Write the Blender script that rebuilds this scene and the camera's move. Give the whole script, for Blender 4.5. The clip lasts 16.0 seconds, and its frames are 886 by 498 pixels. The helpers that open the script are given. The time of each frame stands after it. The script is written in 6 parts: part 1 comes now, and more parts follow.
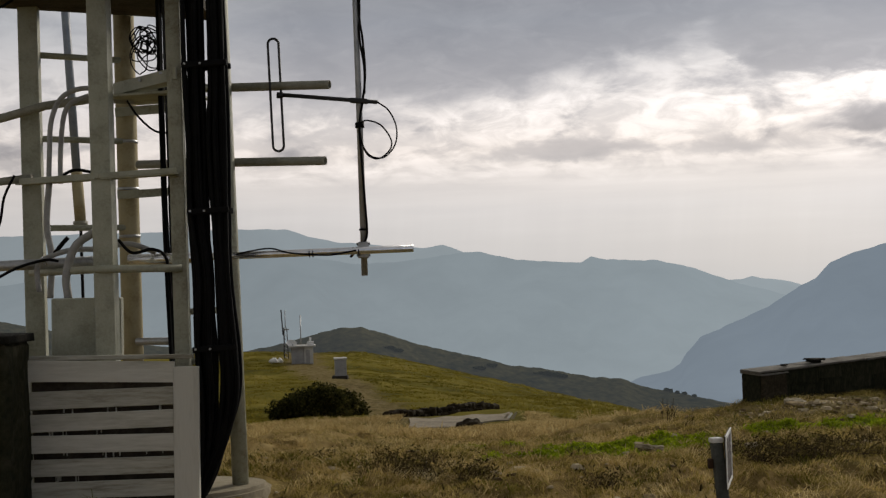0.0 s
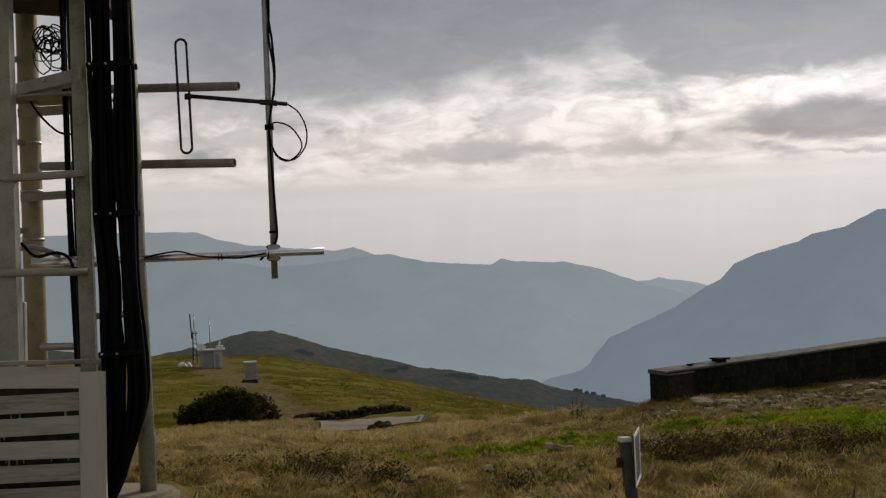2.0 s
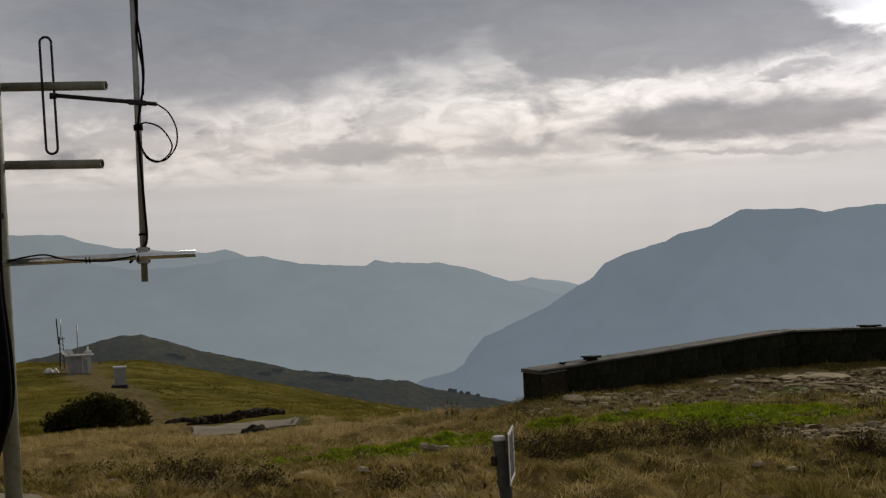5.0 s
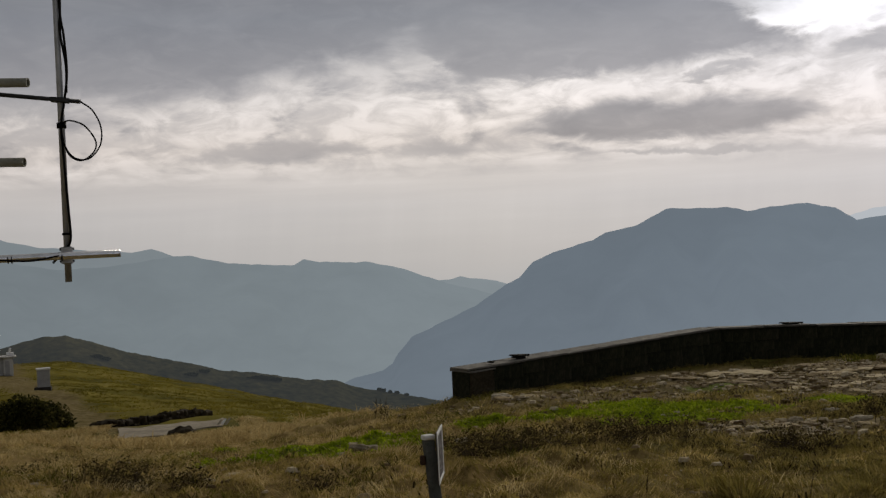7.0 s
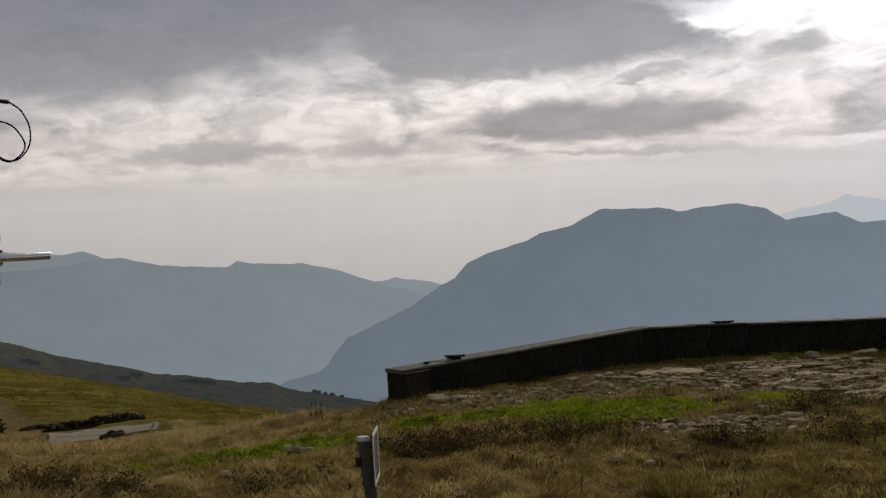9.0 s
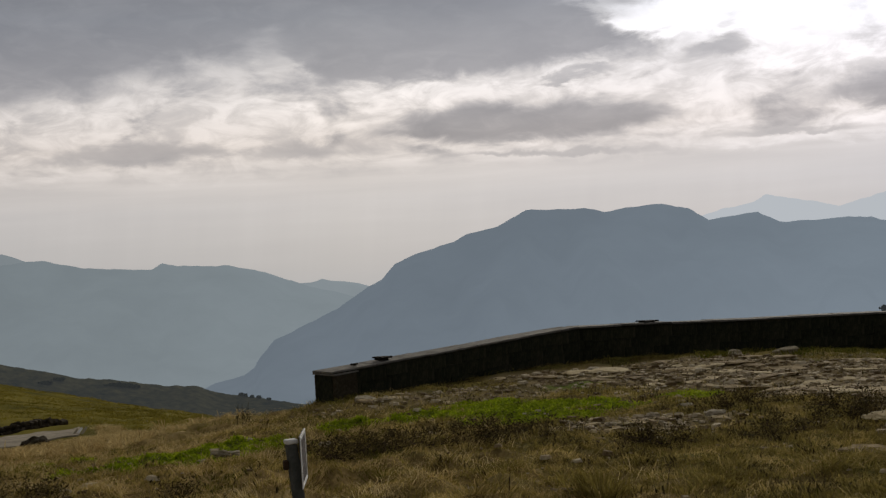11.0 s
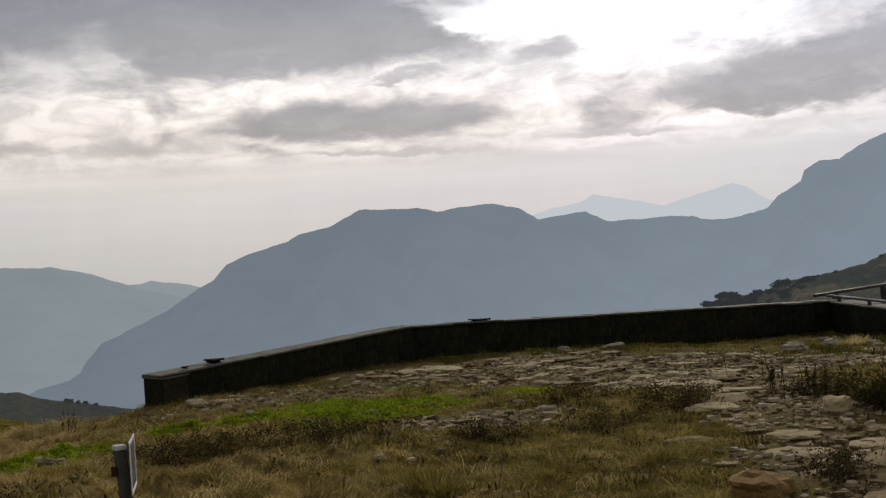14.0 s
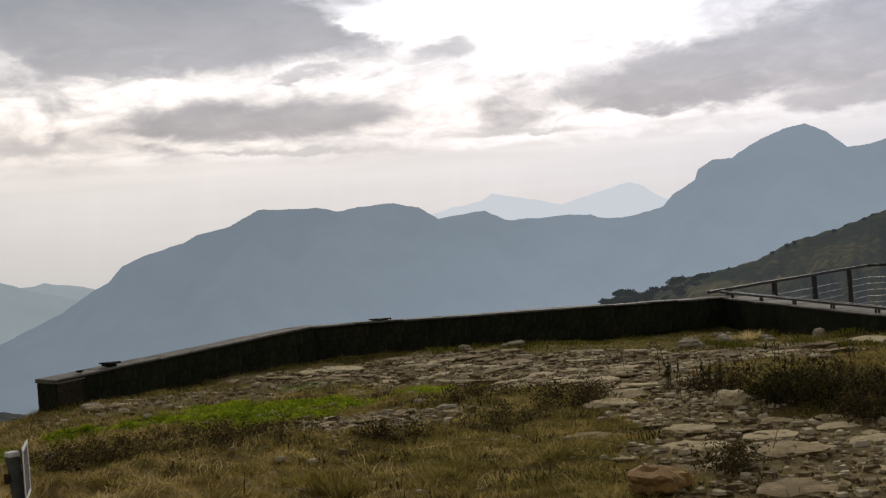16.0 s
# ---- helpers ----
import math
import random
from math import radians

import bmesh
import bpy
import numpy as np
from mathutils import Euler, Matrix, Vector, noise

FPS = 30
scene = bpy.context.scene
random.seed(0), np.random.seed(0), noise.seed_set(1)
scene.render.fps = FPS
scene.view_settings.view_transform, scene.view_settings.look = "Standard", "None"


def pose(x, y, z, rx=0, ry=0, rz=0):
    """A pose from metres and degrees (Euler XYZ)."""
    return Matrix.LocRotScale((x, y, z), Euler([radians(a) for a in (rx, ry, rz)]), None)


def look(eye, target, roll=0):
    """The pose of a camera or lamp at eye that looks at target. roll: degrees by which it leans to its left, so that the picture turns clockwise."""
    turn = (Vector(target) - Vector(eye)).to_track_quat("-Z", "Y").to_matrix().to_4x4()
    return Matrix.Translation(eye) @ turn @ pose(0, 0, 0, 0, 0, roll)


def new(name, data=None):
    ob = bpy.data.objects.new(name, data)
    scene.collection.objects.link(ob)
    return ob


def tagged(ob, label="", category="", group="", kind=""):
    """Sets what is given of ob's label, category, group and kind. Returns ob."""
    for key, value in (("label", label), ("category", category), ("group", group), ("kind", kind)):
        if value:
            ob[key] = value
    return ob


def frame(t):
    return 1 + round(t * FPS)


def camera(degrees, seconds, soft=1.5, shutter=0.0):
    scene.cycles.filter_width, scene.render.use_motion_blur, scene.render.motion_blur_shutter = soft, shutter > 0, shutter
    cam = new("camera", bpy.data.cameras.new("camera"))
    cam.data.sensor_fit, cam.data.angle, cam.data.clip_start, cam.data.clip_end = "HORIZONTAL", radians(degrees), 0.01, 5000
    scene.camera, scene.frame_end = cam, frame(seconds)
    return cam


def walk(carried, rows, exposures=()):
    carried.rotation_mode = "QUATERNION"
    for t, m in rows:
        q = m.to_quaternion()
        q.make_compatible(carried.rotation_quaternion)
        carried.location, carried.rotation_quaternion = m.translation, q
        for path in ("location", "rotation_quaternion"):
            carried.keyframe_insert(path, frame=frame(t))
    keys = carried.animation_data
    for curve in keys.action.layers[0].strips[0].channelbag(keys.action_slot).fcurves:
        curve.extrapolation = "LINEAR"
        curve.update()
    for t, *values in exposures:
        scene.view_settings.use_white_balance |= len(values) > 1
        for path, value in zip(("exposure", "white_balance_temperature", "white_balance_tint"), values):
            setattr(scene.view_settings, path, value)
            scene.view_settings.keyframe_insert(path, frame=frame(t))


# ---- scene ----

# ---- camera: a person turns on the spot, eye 1.6 m above the ground ----
EYE = 1.6
cam = camera(38.42, 16.0, soft=1.3)
# seconds, bearing (degrees clockwise from +y), tilt, lean
PATH = (
    (0.0, -0.000, 1.300, -2.000),
    (0.5, 1.050, 1.283, -2.071),
    (1.0, 2.136, 1.279, -2.086),
    (1.5, 3.134, 1.267, -2.186),
    (2.0, 4.018, 1.257, -2.271),
    (2.5, 4.820, 1.247, -2.343),
    (3.0, 5.618, 1.230, -2.484),
    (3.5, 6.540, 1.204, -2.528),
    (4.0, 7.655, 1.160, -2.593),
    (6.5, 12.150, 0.920, -2.846),
    (7.0, 12.891, 0.872, -2.881),
    (7.5, 13.617, 0.847, -2.936),
    (8.0, 14.353, 0.822, -2.976),
    (8.5, 15.089, 0.795, -3.036),
    (9.0, 15.822, 0.764, -3.145),
    (11.5, 20.163, 0.566, -3.493),
    (12.0, 21.368, 0.490, -3.538),
    (12.5, 22.678, 0.415, -3.607),
    (13.0, 24.014, 0.314, -3.639),
    (13.5, 25.320, 0.239, -3.725),
    (14.0, 26.591, 0.150, -3.800),
    (14.5, 27.796, 0.064, -3.886),
    (15.0, 28.966, -0.022, -3.997),
    (15.5, 30.045, -0.105, -4.067),
    (16.0, 31.074, -0.181, -4.177),
)


def aim(bearing, tilt, lean):
    a, e = radians(bearing), radians(tilt)
    eye = Vector((0, 0, EYE))
    return look(eye, eye + Vector((math.sin(a) * math.cos(e), math.cos(a) * math.cos(e), math.sin(e))), lean)


EXPOSURE = ((0.0, 0.36), (1.5, 0.24), (4.0, 0.06), (7.0, -0.04), (9.0, -0.03), (12.5, 0.05), (14.5, 0.23), (16.0, 0.34))
walk(cam, [(t, aim(a, e, r)) for t, a, e, r in PATH], EXPOSURE)


# ---- node helpers ----
def link(nt, a, b):
    nt.links.new(a, b)


def math_node(nt, op, a, b=None, c=None, clamp=False):
    n = nt.nodes.new("ShaderNodeMath")
    n.operation, n.use_clamp = op, clamp
    for i, v in enumerate((a, b, c)):
        if v is None:
            continue
        if isinstance(v, (int, float)):
            n.inputs[i].default_value = v
        else:
            link(nt, v, n.inputs[i])
    return n.outputs[0]


def ramp(nt, fac, stops, smooth=False):
    n = nt.nodes.new("ShaderNodeValToRGB")
    if smooth:
        n.color_ramp.interpolation = "EASE"
    els = n.color_ramp.elements
    while len(els) < len(stops):
        els.new(0.5)
    for e, (p, c) in zip(els, stops):
        e.position = p
        e.color = (*c, 1) if len(c) == 3 else c
    link(nt, fac, n.inputs[0])
    return n.outputs[0]


def noise_node(nt, vec, scale, detail=4, rough=0.55, distort=0.0):
    n = nt.nodes.new("ShaderNodeTexNoise")
    n.inputs["Scale"].default_value, n.inputs["Detail"].default_value = scale, detail
    n.inputs["Roughness"].default_value, n.inputs["Distortion"].default_value = rough, distort
    if vec is not None:
        link(nt, vec, n.inputs["Vector"])
    return n.outputs["Fac"]


def mix_rgb(nt, fac, a, b, mode="MIX"):
    n = nt.nodes.new("ShaderNodeMix")
    n.data_type, n.blend_type = "RGBA", mode
    for sock, v in ((n.inputs[0], fac), (n.inputs[6], a), (n.inputs[7], b)):
        if isinstance(v, (int, float)):
            sock.default_value = v
        elif isinstance(v, tuple):
            sock.default_value = (*v, 1)
        else:
            link(nt, v, sock)
    return n.outputs[2]


# ---- world: broken overcast over a thin blue sky ----
SUN_BEARING, SUN_HEIGHT = 37.0, 26.0
world = bpy.data.worlds.new("sky")
scene.world = world
world.use_nodes = True
wt = world.node_tree
wt.nodes.clear()
out = wt.nodes.new("ShaderNodeOutputWorld")
sky = wt.nodes.new("ShaderNodeTexSky")
sky.sky_type, sky.sun_disc = "NISHITA", False
sky.sun_elevation, sky.sun_rotation = radians(SUN_HEIGHT), radians(SUN_BEARING)
coord = wt.nodes.new("ShaderNodeTexCoord")
sep = wt.nodes.new("ShaderNodeSeparateXYZ")
link(wt, coord.outputs["Generated"], sep.inputs[0])
bearing = math_node(wt, "DEGREES", math_node(wt, "ARCTAN2", sep.outputs[0], sep.outputs[1]))
height = math_node(wt, "DEGREES", math_node(wt, "ARCSINE", sep.outputs[2]))


def sky_plane(kx, ky, ox=0.0, oy=0.0):
    """Bearing and height as a flat plane, drawn out level."""
    n = wt.nodes.new("ShaderNodeCombineXYZ")
    link(wt, math_node(wt, "MULTIPLY_ADD", bearing, kx, ox), n.inputs[0])
    link(wt, math_node(wt, "MULTIPLY_ADD", height, ky, oy), n.inputs[1])
    return n.outputs[0]


def centred(vec, scale, detail, rough=0.55, distort=0.0):
    return math_node(wt, "SUBTRACT", noise_node(wt, vec, scale, detail, rough, distort), 0.5)


def smooth_range(v, a, b, c=0.0, d=1.0):
    n = wt.nodes.new("ShaderNodeMapRange")
    n.interpolation_type = "SMOOTHSTEP"
    for i, q in enumerate((a, b, c, d)):
        n.inputs[i + 1].default_value = q
    link(wt, v, n.inputs[0])
    return n.outputs[0]


flat = sky_plane(0.13, 0.30)
flat_b = sky_plane(0.13, 0.30, 7.3, 2.9)
ragged = centred(sky_plane(0.16, 0.34, 3.0, 8.0), 2.6, 7, 0.58, 0.5)
ragged_b = centred(sky_plane(0.16, 0.34, 11.0, 5.0), 3.0, 6, 0.56, 0.4)
billow = centred(sky_plane(0.10, 0.30, 1.0, 4.0), 1.5, 5, 0.5, 0.6)
az_w = math_node(wt, "MULTIPLY_ADD", ragged_b, 3.2, bearing)
el_w = math_node(wt, "MULTIPLY_ADD", ragged, 2.4, height)
el_s = math_node(wt, "MULTIPLY_ADD", ragged, 1.3, height)
mottle = centred(sky_plane(0.16, 0.42, 5.0, 1.0), 3.4, 6, 0.6, 0.8)


def cloud(below, stops, strength, soft_low, soft_top, el):
    """Lays one cloud over what is below it: its foot, its top and its cover along the bearings."""
    lut = ramp(wt, math_node(wt, "MULTIPLY_ADD", az_w, 1 / 100, 0.4, True), [((b + 40) / 100, (lo / 40, hi / 40, c)) for b, lo, hi, c in stops])
    ch = wt.nodes.new("ShaderNodeSeparateColor")
    link(wt, lut, ch.inputs[0])
    foot = smooth_range(math_node(wt, "MULTIPLY_ADD", ch.outputs[0], -40.0, el), -soft_low / 2, soft_low / 2)
    head = smooth_range(math_node(wt, "SUBTRACT", math_node(wt, "MULTIPLY", ch.outputs[1], 40.0), el), -soft_top / 2, soft_top / 2)
    mask = math_node(wt, "MULTIPLY", math_node(wt, "MULTIPLY", foot, head), ch.outputs[2])
    mask = math_node(wt, "MULTIPLY", mask, math_node(wt, "MULTIPLY_ADD", mottle, 0.9, 0.92), None, True)
    value = math_node(wt, "MULTIPLY_ADD", billow, 0.34, math_node(wt, "MULTIPLY_ADD", mottle, 0.16, strength))
    return math_node(wt, "MULTIPLY_ADD", mask, math_node(wt, "SUBTRACT", value, below), below)


# where the hidden sun thins the cover: bearing, height, half width, half height (degrees), strength
GLOWS = ((36.5, 10.8, 7.5, 3.0, 0.34), (37, 9.5, 13.0, 5.0, 0.07), (29.4, 10.3, 2.6, 1.2, 0.28), (8, 7.0, 10, 1.1, 0.05), (14.5, 7.3, 5, 1.1, 0.06), (21, 7.9, 8, 0.8, 0.10), (33, 6.9, 9, 1.4, 0.04), (46.3, 6.5, 1.6, 0.45, 0.16), (12, 4.9, 30, 0.5, 0.03), (40, 4.7, 12, 0.5, 0.08))
total = None
for a0, e0, w0, h0, s0 in GLOWS:
    dx = math_node(wt, "DIVIDE", math_node(wt, "SUBTRACT", az_w, float(a0)), float(w0))
    dy = math_node(wt, "DIVIDE", math_node(wt, "SUBTRACT", el_w, float(e0)), float(h0))
    r2 = math_node(wt, "ADD", math_node(wt, "MULTIPLY", dx, dx), math_node(wt, "MULTIPLY", dy, dy))
    g = smooth_range(r2, 0.05, 1.5, float(s0), 0.0)
    total = g if total is None else math_node(wt, "ADD", total, g)
# broken cumulus in the bright band: grey bellies with bright rims
step20 = math_node(wt, "MULTIPLY_ADD", height, 1 / 20, 0.0, True)
band = ramp(wt, step20, ((0.0, (0, 0, 0)), (0.20, (0.0, 0.0, 0.0)), (0.265, (0.9, 0.9, 0.9)), (0.36, (1, 1, 1)), (0.44, (0.7, 0.7, 0.7)), (0.56, (0.3, 0.3, 0.3)), (1.0, (0.5, 0.5, 0.5))))
body = smooth_range(noise_node(wt, flat, 1.9, 6, 0.52, 0.5), 0.40, 0.70)
rim = math_node(wt, "MULTIPLY", body, math_node(wt, "SUBTRACT", 1.0, body))
detail = math_node(wt, "ADD", math_node(wt, "MULTIPLY", rim, 0.50), math_node(wt, "MULTIPLY", body, -0.30))
body_b = smooth_range(noise_node(wt, flat_b, 3.2, 7, 0.6, 0.6), 0.38, 0.66)
detail = math_node(wt, "ADD", detail, math_node(wt, "MULTIPLY_ADD", body_b, -0.20, 0.08))
total = math_node(wt, "ADD", total, math_node(wt, "MULTIPLY", detail, band))
# thin level streaks and faint slanting shafts low down
streak = centred(sky_plane(0.05, 0.7), 2.0, 4, 0.5)
low_band = ramp(wt, step20, ((0.0, (0.05, 0.05, 0.05)), (0.17, (0.25, 0.25, 0.25)), (0.25, (1, 1, 1)), (0.32, (0.3, 0.3, 0.3)), (0.45, (0, 0, 0))))
total = math_node(wt, "ADD", total, math_node(wt, "MULTIPLY", math_node(wt, "MULTIPLY", streak, 0.40), low_band))
shaft_at = wt.nodes.new("ShaderNodeCombineXYZ")
link(wt, math_node(wt, "MULTIPLY_ADD", height, -0.12, bearing), shaft_at.inputs[0])
shaft = centred(shaft_at.outputs[0], 0.55, 3, 0.6)
total = math_node(wt, "ADD", total, math_node(wt, "MULTIPLY", math_node(wt, "MULTIPLY", shaft, 0.07), ramp(wt, step20, ((0.0, (0.5, 0.5, 0.5)), (0.12, (1, 1, 1)), (0.24, (0, 0, 0))))))
# the separate clouds: bearing, foot, top, cover
for stops_, strength_, low_, top_, el_ in (
        (((-12, 6.0, 6.4, 0.0), (-7, 5.9, 6.7, 1.0), (-2, 6.1, 6.6, 0.7), (3, 6.3, 6.5, 0.0)), -0.10, 0.4, 0.5, el_w),
        (((-1, 5.35, 5.4, 0.0), (2.5, 5.3, 5.65, 0.9), (5.9, 5.25, 6.05, 1.0), (9.0, 5.4, 5.8, 0.9), (10.2, 5.5, 5.5, 0.0)), -0.22, 0.4, 0.5, el_s),
        (((9.6, 5.15, 5.2, 0.0), (11.2, 5.1, 5.55, 0.9), (13.2, 5.1, 5.75, 1.0), (15.2, 5.35, 5.45, 0.2), (16, 5.4, 5.4, 0.0)), -0.21, 0.4, 0.5, el_s),
        (((18.5, 4.72, 4.8, 0.0), (21.5, 4.65, 4.85, 1.0), (26, 4.45, 4.75, 1.0), (30, 4.4, 4.5, 0.0)), -0.16, 0.16, 0.2, el_s),
        (((31, 4.9, 5.0, 0.0), (33.5, 4.75, 5.15, 1.0), (36.5, 4.65, 4.9, 0.8), (39, 4.6, 4.6, 0.0)), -0.18, 0.18, 0.25, el_s),
        (((15.6, 6.1, 6.1, 0.0), (16.8, 5.95, 6.2, 0.7), (18.2, 5.62, 6.55, 1.0), (20.4, 5.32, 6.95, 1.0), (21.8, 5.30, 7.05, 1.0), (22.9, 5.32, 6.65, 1.0), (24.9, 5.38, 6.85, 1.0), (27.9, 5.62, 6.6, 1.0), (30.2, 5.9, 6.1, 0.6), (31.4, 6.0, 6.0, 0.0)), -0.40, 0.55, 0.75, el_s),
        (((23.2, 7.8, 7.9, 0.0), (24.6, 7.7, 8.15, 1.0), (26.4, 7.85, 8.4, 0.9), (28, 8.1, 8.3, 0.0)), -0.20, 0.3, 0.4, el_w),
        (((29.6, 8.2, 8.3, 0.0), (30.9, 8.2, 8.7, 0.8), (32.0, 8.3, 9.3, 1.0), (32.9, 8.6, 9.3, 0.6), (33.4, 8.9, 9.1, 0.0)), -0.22, 0.6, 0.6, el_s),
        (((-40, 6.5, 40, 0.3), (-14, 7.0, 40, 0.0), (-10, 7.4, 40, 0.4), (-6, 7.8, 40, 0.9), (-3, 8.0, 40, 1.0), (2.3, 7.95, 40, 1.0), (4.3, 8.3, 40, 1.0), (5.9, 8.75, 40, 1.0), (8.5, 9.35, 40, 1.0), (12.2, 10.3, 40, 1.0), (16, 10.2, 40, 1.0), (21, 10.3, 40, 0.95), (24.5, 11.0, 40, 0.6), (27.5, 12.0, 40, 0.25), (32, 14.0, 40, 0.0)), -0.35, 1.7, 0.5, el_w),
        (((11.8, 9.9, 10.4, 0.0), (12.8, 8.95, 11.5, 0.75), (14.6, 8.2, 13, 1.0), (17.6, 8.08, 14, 1.0), (20.5, 8.42, 14, 1.0), (24.3, 8.75, 11.9, 1.0), (25.6, 8.8, 11.2, 1.0), (27.0, 8.85, 10.25, 1.0), (28.5, 8.88, 9.5, 0.9), (29.8, 8.95, 9.1, 0.0)), -0.33, 0.9, 0.9, el_w),
        (((33.0, 6.2, 6.3, 0.0), (36.0, 5.9, 6.7, 0.45), (38.6, 5.5, 7.0, 0.8), (39.7, 5.35, 7.55, 1.0), (42.1, 5.2, 7.95, 1.0), (44.6, 5.35, 8.4, 1.0), (46.6, 5.8, 8.9, 0.85), (50.7, 5.8, 10.0, 0.9), (60, 5.5, 16, 0.9)), -0.38, 0.6, 1.3, el_w),
        (((45.4, 5.4, 5.5, 0.0), (46.8, 4.85, 5.6, 0.9), (48.4, 4.65, 5.75, 1.0), (52, 4.7, 6.0, 1.0), (60, 4.5, 6.2, 1.0)), -0.30, 0.4, 0.6, el_s)):
    total = cloud(total, stops_, strength_, low_, top_, el_)
base = ramp(wt, math_node(wt, "MULTIPLY_ADD", height, 1 / 30, 0.1, True), (
    (0.0, (0.40, 0.42, 0.44)), (0.10, (0.49, 0.482, 0.485)), (0.20, (0.60, 0.570, 0.566)), (0.29, (0.726, 0.655, 0.615)),
    (0.37, (0.70, 0.656, 0.641)), (0.48, (0.48, 0.48, 0.50)), (0.70, (0.36, 0.345, 0.325)), (1.0, (0.285, 0.268, 0.245))))
# the cover thickens away from the hidden sun
sunv = wt.nodes.new("ShaderNodeVectorMath")
sunv.operation = "DOT_PRODUCT"
link(wt, coord.outputs["Generated"], sunv.inputs[0])
sunv.inputs[1].default_value = (math.sin(radians(SUN_BEARING)), math.cos(radians(SUN_BEARING)), 0.0)
thick = ramp(wt, math_node(wt, "MULTIPLY_ADD", sunv.outputs["Value"], 0.5, 0.5, True), ((0.0, (0.6, 0.6, 0.6)), (0.5, (0.68, 0.68, 0.68)), (0.80, (0.80, 0.80, 0.80)), (0.97, (1, 1, 1))))
base = mix_rgb(wt, 1.0, base, thick, "MULTIPLY")
side = ramp(wt, math_node(wt, "MULTIPLY_ADD", bearing, 1 / 60, 0.1, True), ((0.0, (1.0, 1.0, 0.995)), (0.35, (1.0, 1.0, 0.99)), (0.75, (0.955, 0.985, 1.055)), (1.0, (0.935, 0.98, 1.08))))
base = mix_rgb(wt, 1.0, base, side, "MULTIPLY")
base = mix_rgb(wt, math_node(wt, "MULTIPLY", total, -2.2, None, True), base, mix_rgb(wt, 1.0, base, (0.945, 0.98, 1.08), "MULTIPLY"))
cloud_col = mix_rgb(wt, 1.0, base, math_node(wt, "POWER", 2.718, math_node(wt, "MULTIPLY", total, 1.8)), "MULTIPLY")
bg_cloud = wt.nodes.new("ShaderNodeBackground")
link(wt, cloud_col, bg_cloud.inputs[0])
bg_sky = wt.nodes.new("ShaderNodeBackground")
link(wt, sky.outputs[0], bg_sky.inputs[0])
bg_sky.inputs[1].default_value = 0.06
mixw = wt.nodes.new("ShaderNodeMixShader")
mixw.inputs[0].default_value = 0.94
link(wt, bg_sky.outputs[0], mixw.inputs[1])
link(wt, bg_cloud.outputs[0], mixw.inputs[2])
link(wt, mixw.outputs[0], out.inputs[0])

sun = new("sun", bpy.data.lights.new("sun", "SUN"))
sun.data.energy, sun.data.angle, sun.data.color = 1.5, radians(14), (1.0, 0.91, 0.78)
sa, se = radians(SUN_BEARING), radians(SUN_HEIGHT)
sun.matrix_world = look((0, 0, 60), Vector((0, 0, 60)) - Vector((math.sin(sa) * math.cos(se), math.cos(sa) * math.cos(se), math.sin(se))))


